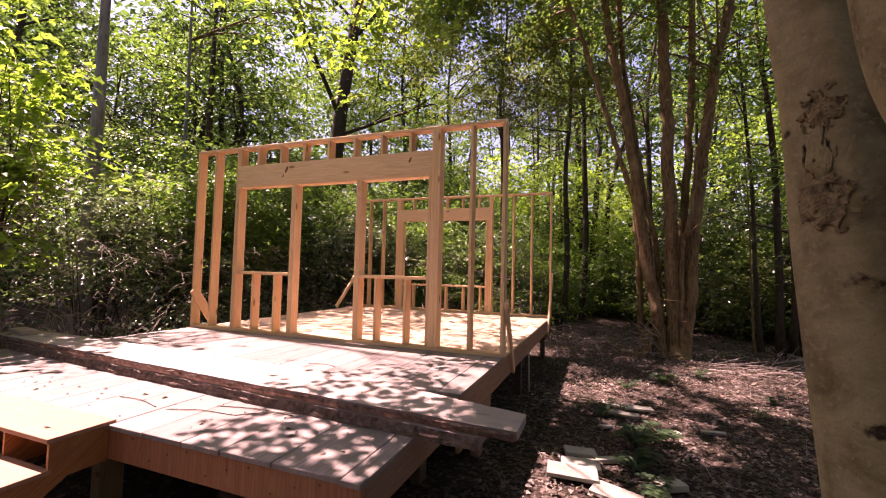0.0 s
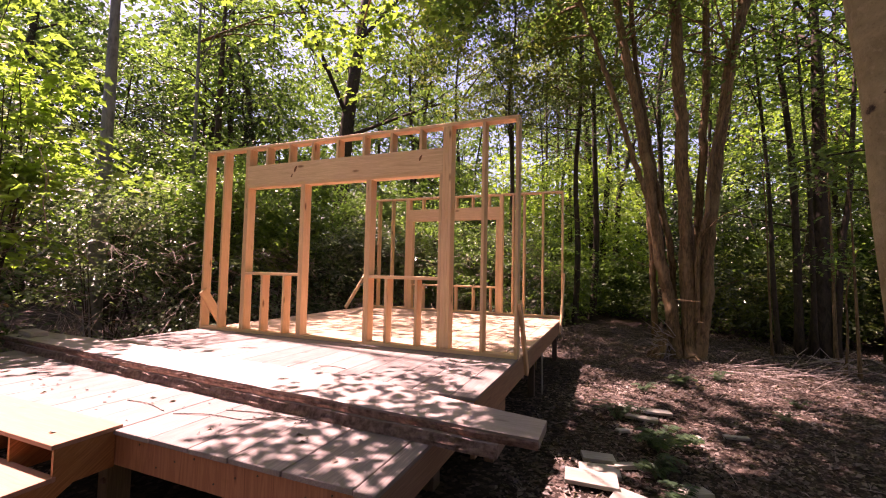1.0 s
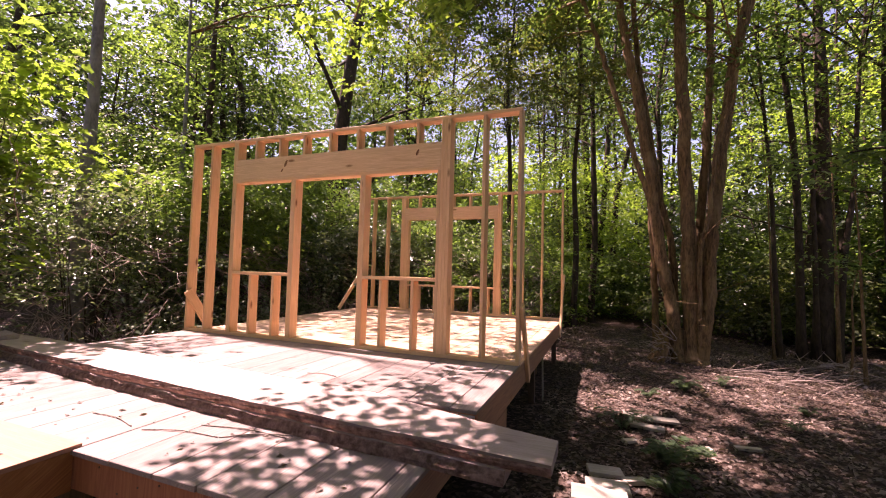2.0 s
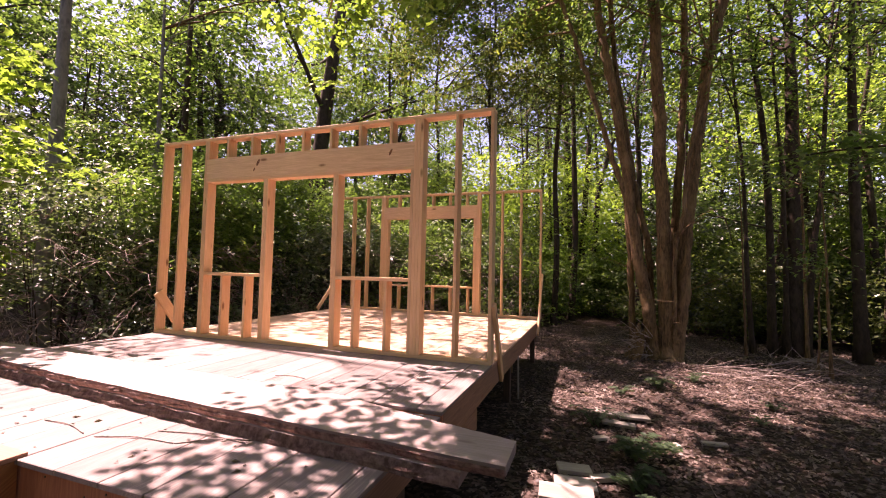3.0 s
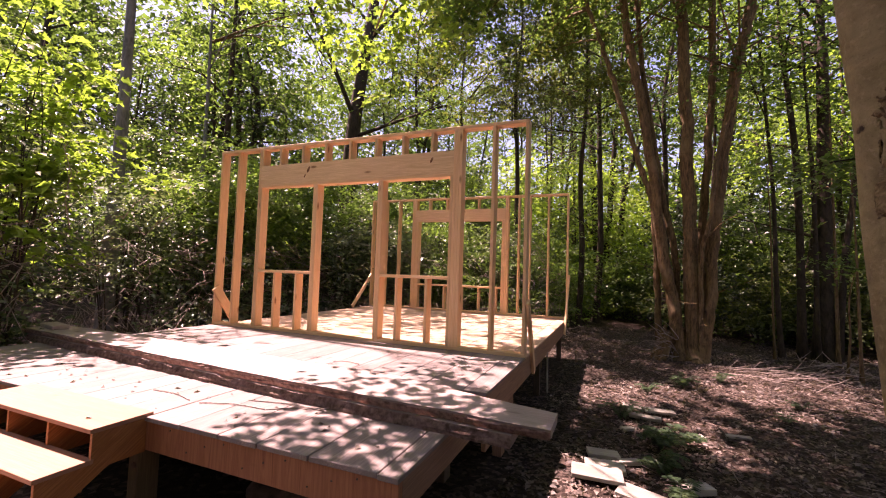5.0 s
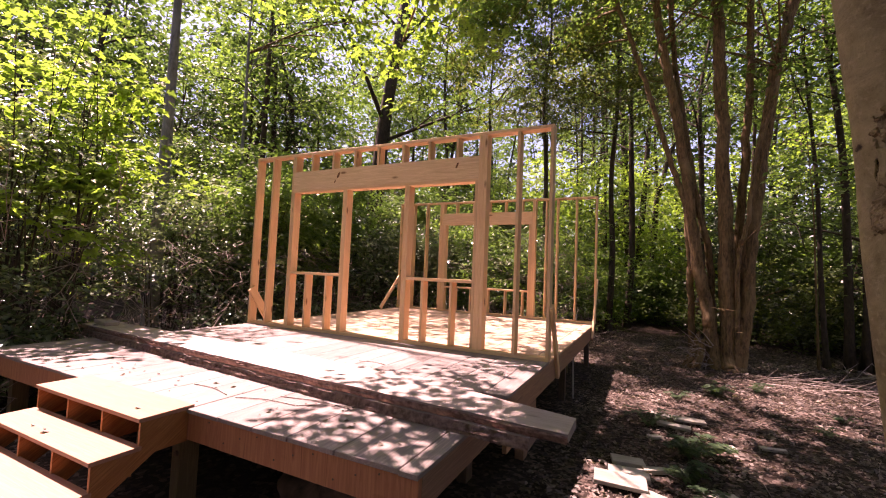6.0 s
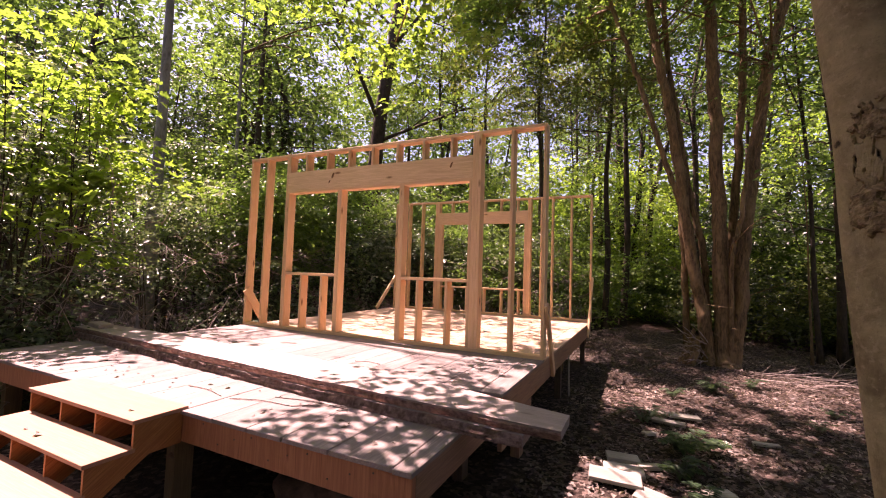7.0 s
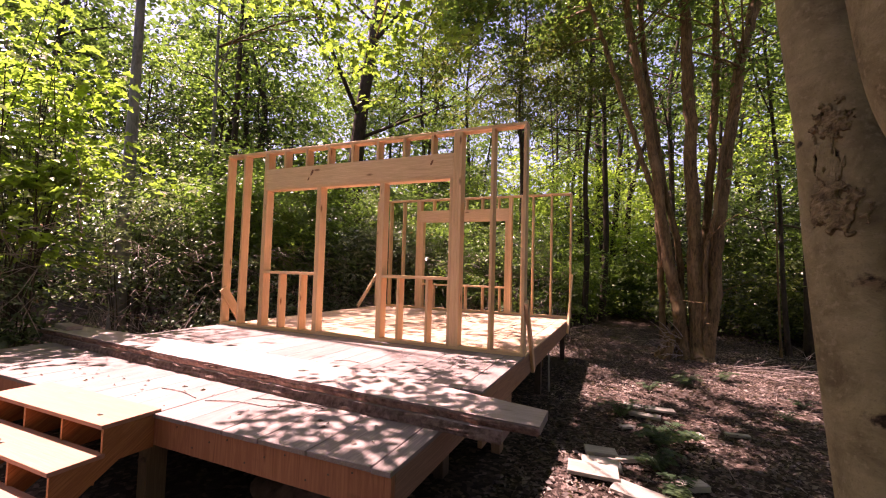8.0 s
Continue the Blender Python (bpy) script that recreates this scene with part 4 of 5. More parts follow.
tree("tree", "dark leaning forest tree with high crown", -0.22, 22.2, 0.19, 18, 6, 4.0, 6000, 0.2, 24, M_DARK_TRUNK, M_LEAF, (0, 0), "forest trees", path=[(0, 0, -0.2), (0.05, 0, 1.5), (0.31, 0, 6.1), (0.54, 0, 10.0), (0.75, 0, 13.0), (1.1, 0, 18.0)])
SLIM = [
    (4.02, 12.5, 0.062, [(0, -0.1), (-0.1, 1.86), (-0.15, 4.08), (-0.35, 7.0), (-0.5, 9.0), (-0.8, 14)]),
    (4.42, 12.5, 0.088, [(0, -0.1), (-0.05, 4.05), (-0.21, 6.37), (-0.33, 7.41), (-0.41, 8.9), (-0.6, 15)]),
    (4.68, 12.4, 0.055, [(0, -0.1), (-0.04, 4.04), (-0.12, 5.5), (-0.26, 8.8), (-0.4, 13)]),
    (4.90, 12.7, 0.19, [(0, -0.1), (0.06, 4.03), (0.06, 7.1), (0.03, 8.7), (0, 16)]),
    (5.10, 12.5, 0.075, [(0, -0.1), (0.14, 2.4), (0.34, 4.0), (0.49, 6.72), (0.65, 8.5), (0.9, 14)]),
    (6.12, 12.5, 0.125, [(0, -0.1), (-0.07, 3.98), (-0.06, 6.66), (-0.02, 8.46), (0.1, 15)]),
    (7.4, 14.0, 0.12, [(0, -0.1), (0.1, 4.0), (0.3, 9.0), (0.5, 15)]),
    (3.1, 15.5, 0.08, [(0, -0.1), (0.05, 4.0), (0.2, 9.0), (0.3, 14)]),
    (6.6, 10.4, 0.09, [(0, -0.1), (0.05, 4.0), (0.2, 9.0), (0.3, 15)]),
]
for i, (tx, ty, r, line) in enumerate(SLIM):
    tree("tree", "slim dark-stemmed forest tree with high leaves", tx, ty, r, line[-1][1], 7.0, 2.8, 4200, 0.13, 40 + i, M_DARK_TRUNK, M_LEAF, (0, 0), "forest trees", path=[(a, 0, z) for a, z in line])
for i, (tx, ty, r, tall, lx) in enumerate([(4.45, 10.0, 0.03, 4.6, -0.15), (4.3, 10.15, 0.025, 2.4, 0.25), (3.7, 11.9, 0.028, 5.5, -0.2), (4.78, 11.7, 0.04, 6.0, -0.1)]):
    tree("sapling", "thin pale bare sapling with few leaves", tx, ty, r, tall, tall * 0.7, 0.7, 260, 0.1, 480 + i, M_TRUNK, M_LEAF, (0, 0), "saplings", limbs=4, per=20, path=[(0, 0, -0.05), (lx * 0.2, 0, tall * 0.3), (lx * 0.3, 0.05, tall * 0.65), (lx, 0, tall)])
rng = np.random.default_rng(5)
placed = 0
while placed < 34:
    a, d = rng.uniform(-1.35, 0.75), rng.uniform(13, 30)
    tx, ty = math.sin(a) * d, math.cos(a) * d
    if (-6.5 < tx < 7 and ty < 13.5) or (-10 < tx < 2.5 and 14 < ty < 24):
        continue
    tree("tree", "slim forest tree with layered green leaves", tx, ty, rng.uniform(0.06, 0.2), rng.uniform(10, 17), rng.uniform(2.0, 4.5), rng.uniform(2.2, 3.6), 3200, 0.15 + 0.003 * d, 100 + placed, M_DARK_TRUNK, (M_LEAF_DEEP, M_LEAF, M_LEAF_FAR)[placed % 3], (rng.normal(0, 0.8), rng.normal(0, 0.8)), "forest trees")
    placed += 1
for i, (tx, ty, th) in enumerate([(-14, 8, 8), (-13, 11.5, 8), (-16, 5, 8.5), (-17, 10, 10), (-14, 14.5, 11), (-6.8, 16.5, 9), (-16, 1.0, 8.5)]):
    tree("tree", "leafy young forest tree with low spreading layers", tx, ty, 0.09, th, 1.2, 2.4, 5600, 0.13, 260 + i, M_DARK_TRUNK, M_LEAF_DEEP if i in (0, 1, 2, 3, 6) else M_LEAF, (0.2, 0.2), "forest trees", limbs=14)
tall = tree("tree", "tall forest tree, its high crown added to dapple the floor", -10.6, 7.9, 0.075, 12, 7.0, 2.5, 2500, 0.17, 290, M_GREY_TRUNK, M_LEAF, (0.3, 0), "forest trees")
# Sprays added towards the sun to dapple the platform floor.
high = shading_canopy(np.random.default_rng(61), 62, -5.4, -0.8, 4.9, 9.2, 8.0, 11.0)
high_crown(tall, np.random.default_rng(62), high, [(-10.4, 7.9, 8.0), (-10.4, 7.9, 10.0)], 0.16, (-10.6, 7.9, 0), 26)
# Backlit look of these crowns comes from the bright leaf colour.
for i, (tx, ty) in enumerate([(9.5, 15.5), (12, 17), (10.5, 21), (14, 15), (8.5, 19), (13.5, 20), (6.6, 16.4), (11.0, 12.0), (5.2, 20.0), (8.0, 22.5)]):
    tree("tree", "forest tree with bright green crown, sunlight put into leaf colour", tx, ty, 0.1, 11.5, 4.8, 2.8, 3400, 0.17, 340 + i, M_DARK_TRUNK, M_LEAF_BRIGHT, (0.3, 0), "forest trees")
for i, (tx, ty, th, n) in enumerate([(-0.4, 16.6, 15, 6500), (1.9, 16.8, 14, 6500), (0.4, 26.5, 18, 8000), (-3.0, 27.5, 19, 8000), (3.5, 26.0, 18, 7000)]):
    tree("tree", "tall forest tree with fine dark foliage", tx, ty, 0.13, th, 7.0, 3.2, n, 0.13 + 0.006 * max(0, ty - 17), 360 + i, M_DARK_TRUNK, M_LEAF_FAR, (0.3, 0), "forest trees", limbs=16)
for i, (tx, ty, th) in enumerate([(-3.3, 15.2, 14), (-0.9, 14.9, 13)]):
    tree("tree", "tall slim dark tree with fine high foliage", tx, ty, 0.11, th, 6.8, 2.2, 6000, 0.12, 380 + i, M_DARK_TRUNK, M_LEAF_COOL, (0.1, 0), "forest trees", limbs=16)
for i, (tx, ty, th) in enumerate([(-8.5, 23.0, 20), (-8.0, 38.0, 27), (-3.0, 40.0, 27), (-10.5, 21.0, 20)]):
    tree("tree", "tall oak with fine olive-green crown", tx, ty, 0.14, th, 9.0 if ty < 30 else 13.0, 3.6 if ty < 30 else 5.5, 7500, 0.19 if ty < 30 else 0.32, 390 + i, M_DARK_TRUNK, M_LEAF_OLIVE, (0.3, 0), "forest trees", limbs=16)
side = tree("tree", "young maple with one long low branch", 4.7, 5.4, 0.08, 7, 4.2, 1.5, 1200, 0.12, 350, M_DARK_TRUNK, M_LEAF, (0.3, 0), "forest trees")
g = Geo()
low = bend([(0, 0, 2.7), (-0.9, 0.0, 3.05), (-2.0, 0.1, 3.1), (-2.7, 0.1, 3.0)], 6)
g.tube(low, [0.025 - 0.0011 * j for j in range(19)], 6)
part("limb", g.mesh("limb"), M_DARK_TRUNK, side)
srng = np.random.default_rng(63)
lc = np.array([list(low[int(srng.integers(8, 19))] + Vector((srng.normal(0, 0.25), srng.normal(0, 0.3), srng.normal(0, 0.08)))) for _ in range(22)])
part("crown", leaf_mesh("crown", *sprays(srng, lc, srng.uniform(0.2, 0.4, 22), 26, 0.1, 0.1, 0.3)), M_LEAF, side)
# Unseen trees added behind and to the right to cut down sky light.
for i in range(24):
    a, d = rng.uniform(1.2, 4.6), rng.uniform(8, 16)
    tree("tree", "unseen forest tree added to close off sky light", math.sin(a) * d + 0.5, math.cos(a) * d - 1, rng.uniform(0.1, 0.25), 14, 1.0, 3.6, 5200, 0.2, 300 + i, M_DARK_TRUNK, M_LEAF, (0, 0), "forest trees")

# ---- thicket left of and behind the platform ----
k = 0
for bx, by, h, sp, n, mat in [
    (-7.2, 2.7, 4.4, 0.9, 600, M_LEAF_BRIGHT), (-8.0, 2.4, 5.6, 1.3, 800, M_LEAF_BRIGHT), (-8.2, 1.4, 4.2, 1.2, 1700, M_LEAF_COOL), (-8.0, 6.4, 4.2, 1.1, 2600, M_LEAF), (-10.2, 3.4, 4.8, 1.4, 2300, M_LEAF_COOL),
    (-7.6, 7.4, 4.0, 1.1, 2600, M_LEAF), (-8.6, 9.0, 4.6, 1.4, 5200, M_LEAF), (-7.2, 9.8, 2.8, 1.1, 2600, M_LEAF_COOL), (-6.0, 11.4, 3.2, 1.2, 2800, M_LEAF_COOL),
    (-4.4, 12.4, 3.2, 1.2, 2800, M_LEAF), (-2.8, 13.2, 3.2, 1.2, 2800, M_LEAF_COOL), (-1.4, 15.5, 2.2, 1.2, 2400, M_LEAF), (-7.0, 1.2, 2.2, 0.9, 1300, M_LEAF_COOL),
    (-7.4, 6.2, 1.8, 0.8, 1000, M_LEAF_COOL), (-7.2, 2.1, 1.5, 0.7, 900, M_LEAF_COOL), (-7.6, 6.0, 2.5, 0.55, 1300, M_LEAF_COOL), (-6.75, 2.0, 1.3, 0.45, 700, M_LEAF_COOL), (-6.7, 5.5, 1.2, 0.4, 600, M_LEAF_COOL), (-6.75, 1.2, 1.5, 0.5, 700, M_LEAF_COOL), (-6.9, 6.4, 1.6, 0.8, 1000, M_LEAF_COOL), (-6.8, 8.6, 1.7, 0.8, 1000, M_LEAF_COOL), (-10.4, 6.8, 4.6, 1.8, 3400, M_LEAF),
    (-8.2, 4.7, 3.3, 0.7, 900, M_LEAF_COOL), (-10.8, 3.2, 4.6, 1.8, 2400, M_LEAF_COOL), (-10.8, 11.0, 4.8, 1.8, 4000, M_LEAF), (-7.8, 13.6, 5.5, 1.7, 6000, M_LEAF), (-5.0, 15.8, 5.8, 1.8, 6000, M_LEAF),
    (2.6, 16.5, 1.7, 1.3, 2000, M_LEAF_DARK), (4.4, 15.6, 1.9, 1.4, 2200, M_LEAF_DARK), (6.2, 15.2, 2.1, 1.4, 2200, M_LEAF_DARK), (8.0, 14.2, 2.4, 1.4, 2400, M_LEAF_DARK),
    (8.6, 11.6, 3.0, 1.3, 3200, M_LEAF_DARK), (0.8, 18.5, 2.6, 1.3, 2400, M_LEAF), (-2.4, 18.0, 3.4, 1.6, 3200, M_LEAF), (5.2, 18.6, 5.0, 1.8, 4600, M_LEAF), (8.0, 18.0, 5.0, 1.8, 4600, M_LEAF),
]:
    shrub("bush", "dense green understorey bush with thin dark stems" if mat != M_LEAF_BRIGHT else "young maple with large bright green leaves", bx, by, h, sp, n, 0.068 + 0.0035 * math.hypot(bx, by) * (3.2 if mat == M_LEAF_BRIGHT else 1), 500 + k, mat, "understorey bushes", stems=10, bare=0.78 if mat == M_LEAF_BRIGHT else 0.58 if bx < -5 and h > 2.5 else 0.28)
    k += 1


def dead_tangle():
    """Pale bare twigs hanging in the shade under the thicket's leaves."""
    rng = np.random.default_rng(88)
    g = Geo()
    for k in range(520):
        if k % 5 < 3:
            root = Vector((rng.uniform(-8.2, -6.2), rng.uniform(0.6, 10.5), rng.uniform(0.1, 2.3)))
        else:
            root = Vector((rng.uniform(-7.0, -1.0), rng.uniform(10.2, 12.4), rng.uniform(0.1, 2.2)))
        a, slope = rng.random() * 6.283, rng.normal(0.1, 0.45)
        for _ in range(int(rng.integers(2, 6))):
            b = a + rng.normal(0, 0.6)
            L = rng.uniform(0.15, 0.65)
            way = Vector((math.cos(b), math.sin(b), slope + rng.normal(0, 0.3))) * L
            kink = Vector(rng.normal(0, 0.09 * L, 3))
            r = rng.uniform(0.003, 0.008)
            g.tube([root, root + way * 0.35 + kink, root + way * 0.7 - kink, root + way + Vector((0, 0, -0.12 * L))], [r, r * 0.85, r * 0.65, r * 0.35], 3)
            if rng.random() < 0.5:
                root = root + way * 0.35 + kink
    ob = part("dead_twigs", g.mesh("dead_twigs"), M_TWIG)
    tagged(ob, "pale bare dead twigs tangled under thicket leaves", "twigs", kind="stuff")


dead_tangle()


# ---- far woods ----
def far_woods():
    rng = np.random.default_rng(9)
    n = 7000
    a = np.where(rng.random(n) < 0.82, rng.uniform(-1.6, 0.95, n), rng.uniform(0.95, 4.7, n))
    d = rng.uniform(24, 46, n)
    z = 0.5 + 20 * rng.random(n) ** 1.35
    c = np.stack([np.sin(a) * d, np.cos(a) * d, z], 1)
    gap = np.sin(a * 23 + z * 0.35) + np.sin(a * 9 - z * 0.6 + d * 0.2)
    glade = (a > -0.9) & (a < 0.4) & (z > 8) & (rng.random(n) < 0.15)
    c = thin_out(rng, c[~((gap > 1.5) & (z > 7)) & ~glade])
    s = sprays(rng, c, rng.uniform(0.8, 1.8, len(c)), 28, 0.42, 0.12, 0.6)
    ob = part("far_woods", leaf_mesh("far_woods", *s), M_LEAF_FAR)
    tagged(ob, "distant woods of layered sunlit green leaves", "woods", kind="stuff")
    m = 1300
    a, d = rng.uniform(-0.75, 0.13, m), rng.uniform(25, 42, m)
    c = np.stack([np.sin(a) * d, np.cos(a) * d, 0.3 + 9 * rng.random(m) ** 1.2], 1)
    # Bright leaf colour here and on the glade saplings imitates sun.
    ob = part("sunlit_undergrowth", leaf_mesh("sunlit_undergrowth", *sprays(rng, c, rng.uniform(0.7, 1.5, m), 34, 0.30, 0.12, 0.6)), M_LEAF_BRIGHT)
    tagged(ob, "yellow-green undergrowth beyond the trees, sunlight put into leaf colour", "undergrowth", kind="stuff")
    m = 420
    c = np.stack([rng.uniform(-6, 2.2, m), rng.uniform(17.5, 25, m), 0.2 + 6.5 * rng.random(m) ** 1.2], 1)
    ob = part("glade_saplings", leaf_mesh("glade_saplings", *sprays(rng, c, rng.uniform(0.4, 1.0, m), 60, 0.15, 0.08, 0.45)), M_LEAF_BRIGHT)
    tagged(ob, "pale green saplings in glade behind platform, sunlight put into leaf colour", "undergrowth", kind="stuff")
    m = 190
    c = np.stack([rng.uniform(-6.8, -1.0, m), rng.uniform(10.3, 12.6, m), 0.5 + 3.2 * rng.random(m)], 1)
    ob = part("understorey_saplings", leaf_mesh("understorey_saplings", *sprays(rng, c, rng.uniform(0.25, 0.6, m), 44, 0.085, 0.06, 0.4)), M_LEAF)
    tagged(ob, "thin green saplings in dappled light behind platform", "undergrowth", kind="stuff")
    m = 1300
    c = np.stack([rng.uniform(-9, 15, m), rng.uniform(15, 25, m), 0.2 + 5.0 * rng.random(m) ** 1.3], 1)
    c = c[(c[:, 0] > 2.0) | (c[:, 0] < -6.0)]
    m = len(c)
    # The deep leaf colour darkens this thicket as shade would.
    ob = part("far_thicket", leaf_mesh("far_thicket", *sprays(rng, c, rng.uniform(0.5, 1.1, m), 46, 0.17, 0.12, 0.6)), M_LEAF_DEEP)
    tagged(ob, "thicket of low leaves between distant trunks, shade put into leaf colour", "undergrowth", kind="stuff")
    g = Geo()
    for _ in range(70):
        a, d = rng.uniform(-1.6, 1.1), rng.uniform(22, 44)
        x, y, r, h = math.sin(a) * d, math.cos(a) * d, rng.uniform(0.06, 0.24), rng.uniform(10, 20)
        g.tube(bend([(x, y, -0.8), (x + rng.normal(0, 0.2), y, h * 0.5), (x + rng.normal(0, 0.7), y, h)], 3), [r * (1 - 0.13 * j) for j in range(7)], 6)
    ob = part("far_trunks", g.mesh("far_trunks"), M_DARK_TRUNK)
    tagged(ob, "dark distant tree trunks standing in the woods", "woods", kind="stuff")


far_woods()


# ---- litter, sticks and offcuts ----
def litter():
    rng = np.random.default_rng(31)
    n = 66000
    x = rng.uniform(-1.2, 7.5, n)
    y = 1.5 + 14 * rng.random(n) ** 1.25
    keep = ~((x < XR + 0.05) & (y < 9.2))
    x, y = x[keep], y[keep]
    n = len(x)
    z = np.array([floor_height(a, b) for a, b in zip(x, y)]) + rng.uniform(0.004, 0.03, n)
    a = rng.random(n) * 6.283
    d = np.stack([np.cos(a), np.sin(a), rng.normal(0, 0.25, n)], 1)
    d /= np.linalg.norm(d, axis=1, keepdims=True)
    nrm = np.stack([rng.normal(0, 0.35, n), rng.normal(0, 0.35, n), np.ones(n)], 1)
    L = 0.016 + 0.062 * rng.random(n) ** 2.2
    ob = part("leaf_litter", leaf_mesh("leaf_litter", np.stack([x, y, z], 1), d, nrm, L, L * 0.6, 0.16), M_LITTER)
    tagged(ob, "dry brown fallen leaves strewn over forest floor", "leaf litter", kind="stuff")
    g = Geo()
    for _ in range(420):
        a, b, t, ln = rng.uniform(-0.4, 6.5), rng.uniform(3.5, 13), rng.random() * 6.283, rng.uniform(0.08, 0.4)
        z = floor_height(a, b) + 0.012
        g.tube([(a, b, z), (a + math.cos(t) * ln * 0.5 + rng.normal(0, 0.02), b + math.sin(t) * ln * 0.5, z + 0.015), (a + math.cos(t) * ln, b + math.sin(t) * ln, z)], [0.004, 0.003, 0.0015], 4)
    ob = part("fallen_twigs", g.mesh("fallen_twigs"), M_TWIG)
    tagged(ob, "thin pale dead twigs scattered on forest floor", "twigs", kind="stuff")


litter()


def side_thicket():
    """Unseen thicket, added to close the place beside and behind against sky light."""
    rng = np.random.default_rng(73)
    m = 420
    c = np.stack([rng.uniform(3.0, 8.5, m), rng.uniform(-8.0, 3.2, m), 0.2 + 8.0 * rng.random(m)], 1)
    c[::4, 0] = rng.uniform(-1.5, 4.0, len(c[::4]))
    c[::4, 1] = rng.uniform(-9.0, -5.0, len(c[::4]))
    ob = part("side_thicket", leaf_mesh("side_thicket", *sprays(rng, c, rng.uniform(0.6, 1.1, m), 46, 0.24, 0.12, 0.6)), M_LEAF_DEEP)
    tagged(ob, "unseen thicket added beside and behind to block sky light", "undergrowth", kind="stuff")


side_thicket()


def thicket_twigs():
    rng = np.random.default_rng(71)
    g = Geo()
    for _ in range(800):
        if rng.random() < 0.6:
            a = Vector((rng.uniform(-7.4, -6.0), rng.uniform(0.5, 10.5), 0))
            if 2.0 < a.y < 3.4:
                a.x -= 0.7
        else:
            a = Vector((rng.uniform(-7, -1.5), rng.uniform(9.7, 12), 0))
        ln, t = rng.uniform(0.5, 1.6), rng.random() * 6.283
        e = a + Vector((math.cos(t) * ln * 0.6, math.sin(t) * ln * 0.6, ln * rng.uniform(0.3, 0.9)))
        mid = a.lerp(e, 0.5) + Vector(rng.normal(0, 0.07, 3))
        r = rng.uniform(0.004, 0.009)
        g.tube(bend([a, mid, e], 3), [r * (1 - 0.11 * j) for j in range(7)], 4)
        for _ in range(3):
            d = mid + Vector(rng.normal(0, 0.28, 3))
            g.tube([mid.lerp(e, rng.random()), d], [r * 0.5, r * 0.2], 4)
    ob = part("thicket_twigs", g.mesh("thicket_twigs"), M_TWIG)
    tagged(ob, "tangle of pale dead twigs under the bushes", "twigs", kind="stuff")


thicket_twigs()


def branch_on_ground(x, y, ang, ln, r, seed):
    rng = np.random.default_rng(seed)
    g = Geo()
    d = Vector((math.cos(ang), math.sin(ang), 0))
    line = bend([(0, 0, r), d * ln * 0.5 + Vector((0, 0, r + 0.05)) + Vector(rng.normal(0, 0.05, 3)), d * ln + Vector((0, 0, r))], 4)
    g.tube(line, [r * (1 - 0.7 * i / 8) for i in range(9)], 6)
    for _ in range(5):
        s = line[int(rng.integers(2, 8))]
        e = s + Vector((d.x * 0.3 + rng.normal(0, 0.18), d.y * 0.3 + rng.normal(0, 0.18), abs(rng.normal(0, 0.12))))
        g.tube([s, s.lerp(e, 0.5), e], [r * 0.45, r * 0.35, r * 0.15], 5)
    ob = part("fallen_branch", g.mesh("fallen_branch"), M_TWIG)
    ob.location = (x, y, floor_height(x, y) + 0.01)
    tagged(ob, "pale dead fallen branch lying on forest floor", "branch", "fallen branches")


for i, (bx, by, ang, ln, r) in enumerate([(2.3, 9.6, 0.1, 1.6, 0.02), (2.6, 9.9, -0.35, 1.9, 0.022), (3.0, 9.3, -0.5, 1.5, 0.018), (2.2, 9.2, -0.7, 1.4, 0.02), (4.3, 11.4, 0.5, 1.2, 0.03), (4.9, 11.2, 2.6, 1.0, 0.03), (5.0, 10.4, 2.2, 1.4, 0.025), (3.6, 10.5, 0.2, 1.7, 0.02), (2.0, 7.2, -0.4, 1.3, 0.012), (3.2, 8.4, 0.4, 1.2, 0.014), (4.2, 12.0, 1.2, 1.3, 0.03), (5.6, 11.7, 1.9, 1.2, 0.03), (2.4, 9.5, -0.15, 1.5, 0.016), (2.9, 9.8, -0.1, 1.6, 0.016), (3.4, 10.0, -0.45, 1.4, 0.018), (2.7, 9.1, -0.6, 1.2, 0.014), (3.8, 9.9, 0.25, 1.3, 0.02), (3.2, 10.2, 0.05, 1.6, 0.014), (2.1, 9.5, 0.4, 1.1, 0.014), (4.4, 10.2, -0.3, 1.2, 0.018)]):
    branch_on_ground(bx, by, ang, ln * 0.62, r * 0.7, 700 + i)

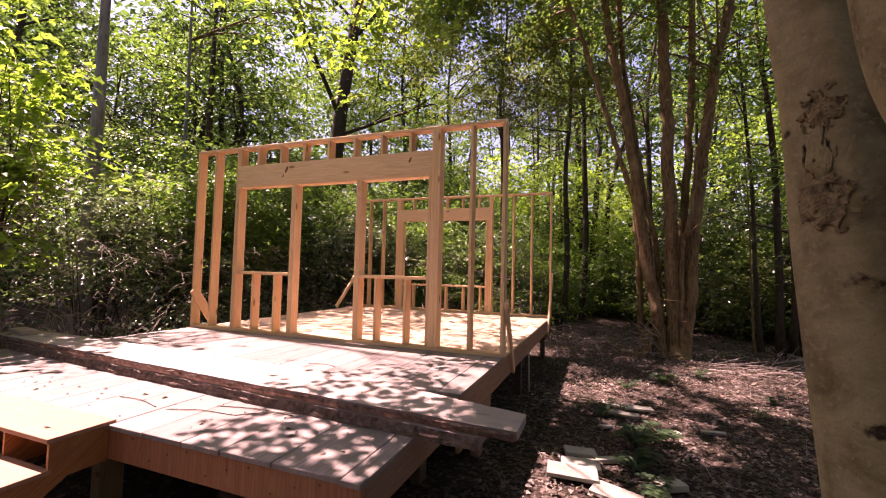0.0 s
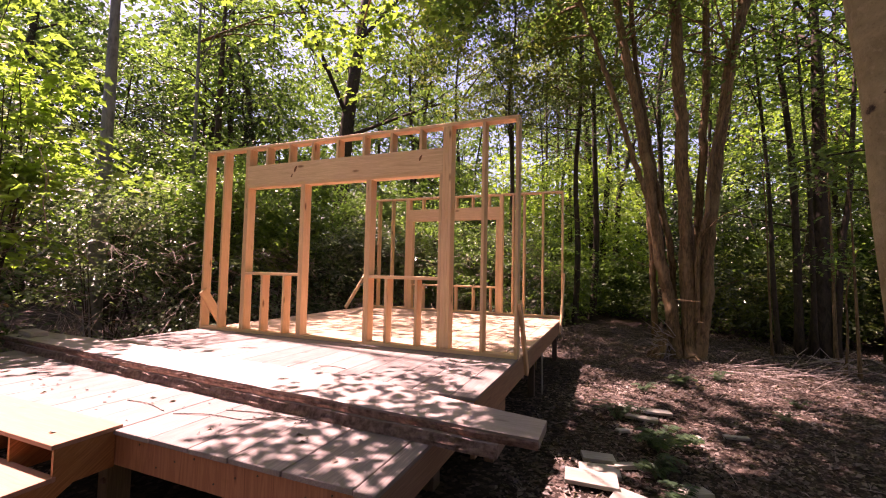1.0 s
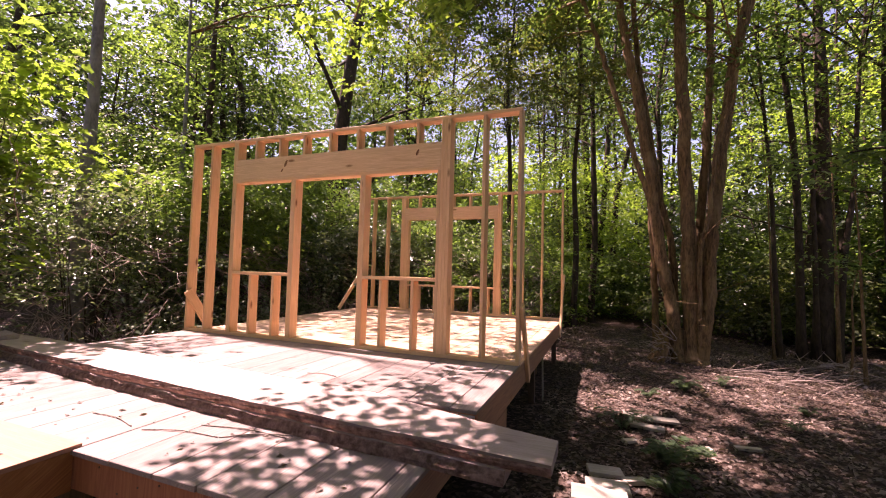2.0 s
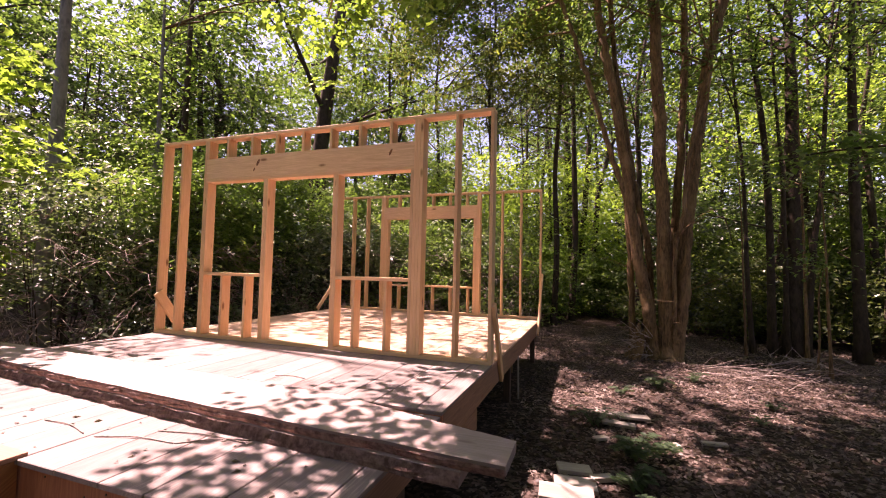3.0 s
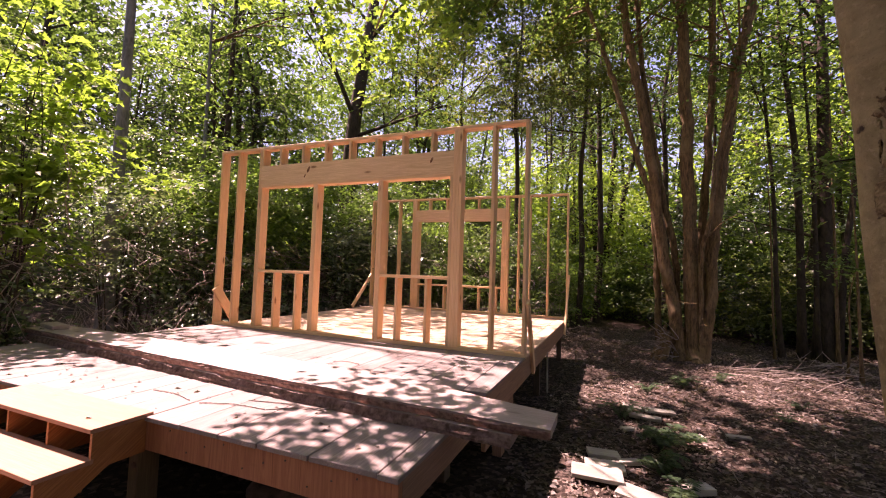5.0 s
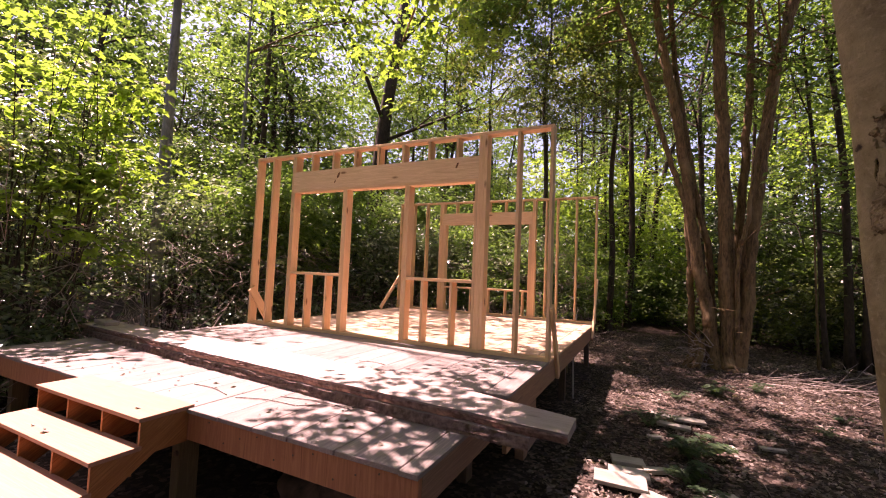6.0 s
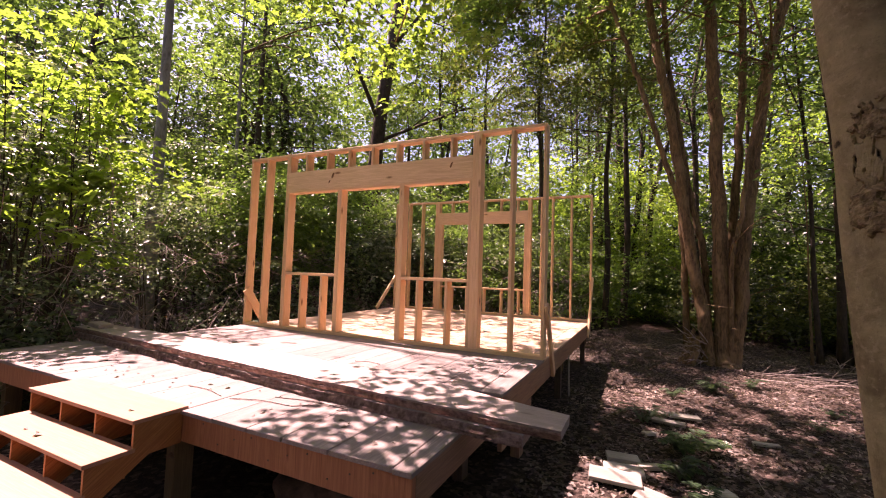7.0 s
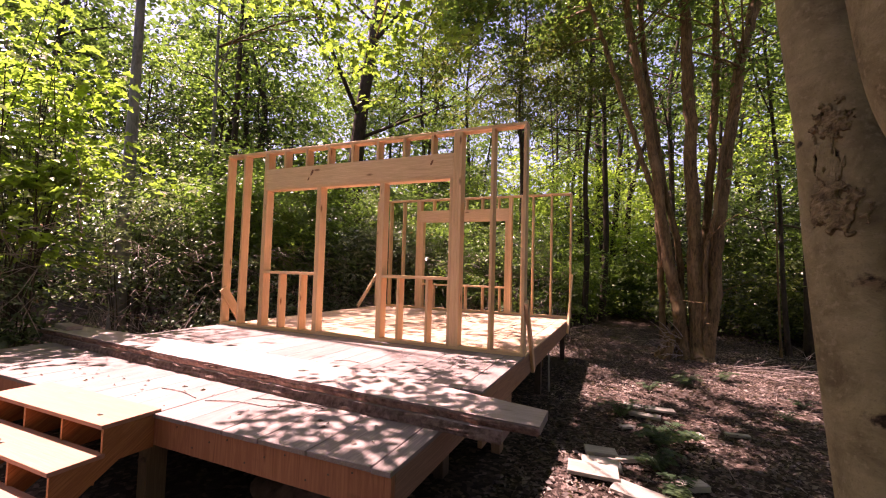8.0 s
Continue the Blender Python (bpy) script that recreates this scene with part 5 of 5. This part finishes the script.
for i, (ox, oy, rz, ln, w, h, dz) in enumerate([
    (0.10, 4.36, 12, 0.30, 0.17, 0.035, 0), (0.12, 4.06, 8, 0.34, 0.20, 0.04, 0.0), (0.33, 4.27, 20, 0.19, 0.09, 0.04, 0), (0.06, 3.80, 4, 0.42, 0.24, 0.035, 0.035),
    (0.42, 3.62, -18, 0.40, 0.20, 0.035, 0), (0.84, 3.95, 25, 0.22, 0.14, 0.05, 0), (0.48, 6.1, -10, 0.34, 0.14, 0.03, 0), (0.74, 5.95, 12, 0.36, 0.13, 0.03, 0.032), (0.56, 5.72, -4, 0.36, 0.16, 0.035, 0),
    (1.02, 5.25, 20, 0.2, 0.1, 0.03, 0), (1.48, 5.5, 6, 0.25, 0.06, 0.03, 0), (0.35, 5.2, 40, 0.16, 0.09, 0.03, 0), (0.70, 3.55, 30, 0.36, 0.2, 0.04, 0)]):
    ob = part("wood_offcut", box_mesh(ln, w, h, 0.004).copy(), M_OFFCUT)
    ob.matrix_local = pose(ox, oy, floor_height(ox, oy) + h / 2 + dz + 0.012, 4 * math.sin(i * 2.1), 3 * math.cos(i * 1.7), rz)
    tagged(ob, "pale grey wood offcut lying on leaf litter", "wood offcut", "offcuts on the ground")


def low_plant(x, y, h, fronds, size, seed):
    """A low plant of arching fronds with paired leaflets."""
    rng = np.random.default_rng(seed)
    t = thing("fern", "low green fern growing from leaf litter", "fern", "ferns", at=(x, y, floor_height(x, y)))
    g = Geo()
    pos, dr, nr, ln = [], [], [], []
    for _ in range(fronds):
        a = rng.random() * 6.283
        L = h * rng.uniform(0.7, 1.3)
        d = Vector((math.cos(a), math.sin(a), 0))
        line = bend([(0, 0, 0), d * L * 0.4 + Vector((0, 0, L * 0.6)), d * L + Vector((0, 0, L * 0.55))], 8)
        g.tube(line, [0.003] * len(line), 4)
        side = Vector((-d.y, d.x, 0))
        for i in range(3, len(line)):
            for s in (-1, 1):
                pos.append(list(line[i]))
                q = (side * s + d * 0.4 + Vector((0, 0, rng.normal(0, 0.15)))).normalized()
                dr.append(list(q))
                nr.append([rng.normal(0, 0.2), rng.normal(0, 0.2), 1])
                ln.append(size * (1.15 - 0.6 * i / len(line)))
    part("stalk", g.mesh("stalk"), M_FERN, t)
    ln = np.array(ln)
    part("frond", leaf_mesh("frond", np.array(pos), np.array(dr), np.array(nr), ln, ln * 0.45, 0.08), M_FERN, t)


for i, (fx, fy, h, nf, sz) in enumerate([(0.66, 4.8, 0.28, 9, 0.10), (0.85, 5.0, 0.22, 8, 0.085), (0.28, 5.6, 0.26, 8, 0.08), (0.68, 7.1, 0.18, 7, 0.06), (1.25, 7.7, 0.28, 9, 0.07), (0.58, 4.2, 0.22, 6, 0.09), (2.2, 6.4, 0.15, 7, 0.05), (1.9, 8.4, 0.2, 8, 0.06), (2.6, 7.2, 0.15, 7, 0.05), (0.72, 3.75, 0.2, 6, 0.09)]):
    low_plant(fx, fy, h, nf, sz, 800 + i)

# ---- fallen leaves and twigs on the deck ----
rng = np.random.default_rng(55)
for i in range(46):
    lx, ly = rng.uniform(-5.2, -0.9), rng.uniform(1.7, 2.2)
    L = rng.uniform(0.018, 0.05)
    a = rng.random() * 6.283
    s = leaf_mesh("fallen_leaf", np.zeros((1, 3)), np.array([[math.cos(a), math.sin(a), 0.05]]), np.array([[rng.normal(0, 0.2), rng.normal(0, 0.2), 1.0]]), np.array([L]), np.array([L * 0.6]), 0.2)
    ob = part("fallen_leaf", s, M_LITTER)
    ob.location = (lx, ly, DECK + 0.003)
    tagged(ob, "dry curled brown leaf lying on deck boards", "leaf", "leaves on the deck")
for i, (lx, ly, z, ln, a) in enumerate([(-2.45, 1.95, DECK, 0.5, 0.2), (-1.95, 2.05, DECK, 0.4, 0.5), (-2.2, 2.14, DECK, 0.6, 0.1), (-2.4, 3.35, FLOOR, 0.3, 0.05), (-3.0, 2.0, DECK, 0.45, -0.1)]):
    g = Geo()
    g.tube(bend([(0, 0, 0.005), (math.cos(a) * ln * 0.5, math.sin(a) * ln * 0.5 + 0.03, 0.008), (math.cos(a) * ln, math.sin(a) * ln, 0.005)], 4), [0.004] * 9, 5)
    ob = part("twig", g.mesh("twig"), M_TWIG)
    ob.location = (lx, ly, z)
    tagged(ob, "thin crooked dead twig lying on deck boards", "twig", "twigs on the deck")
for i, (lx, ly, a, L) in enumerate([(-3.42, 1.17, 0.3, 0.04), (-3.22, 1.14, 1.0, 0.055), (-3.26, 1.18, 2.6, 0.035), (-2.72, 1.42, 0.6, 0.04), (-3.36, 0.93, 2.0, 0.035)]):
    z = 0.817 if ly > 1.33 else 0.649 if ly > 1.09 else 0.481
    s = leaf_mesh("fallen_leaf", np.zeros((1, 3)), np.array([[math.cos(a), math.sin(a), 0.05]]), np.array([[0.1, 0.15, 1.0]]), np.array([L]), np.array([L * 0.6]), 0.2)
    ob = part("fallen_leaf", s, M_LITTER)
    ob.location = (lx, ly, z + 0.003)
    tagged(ob, "dry curled brown leaf lying on plywood step", "leaf", "leaves on the steps")
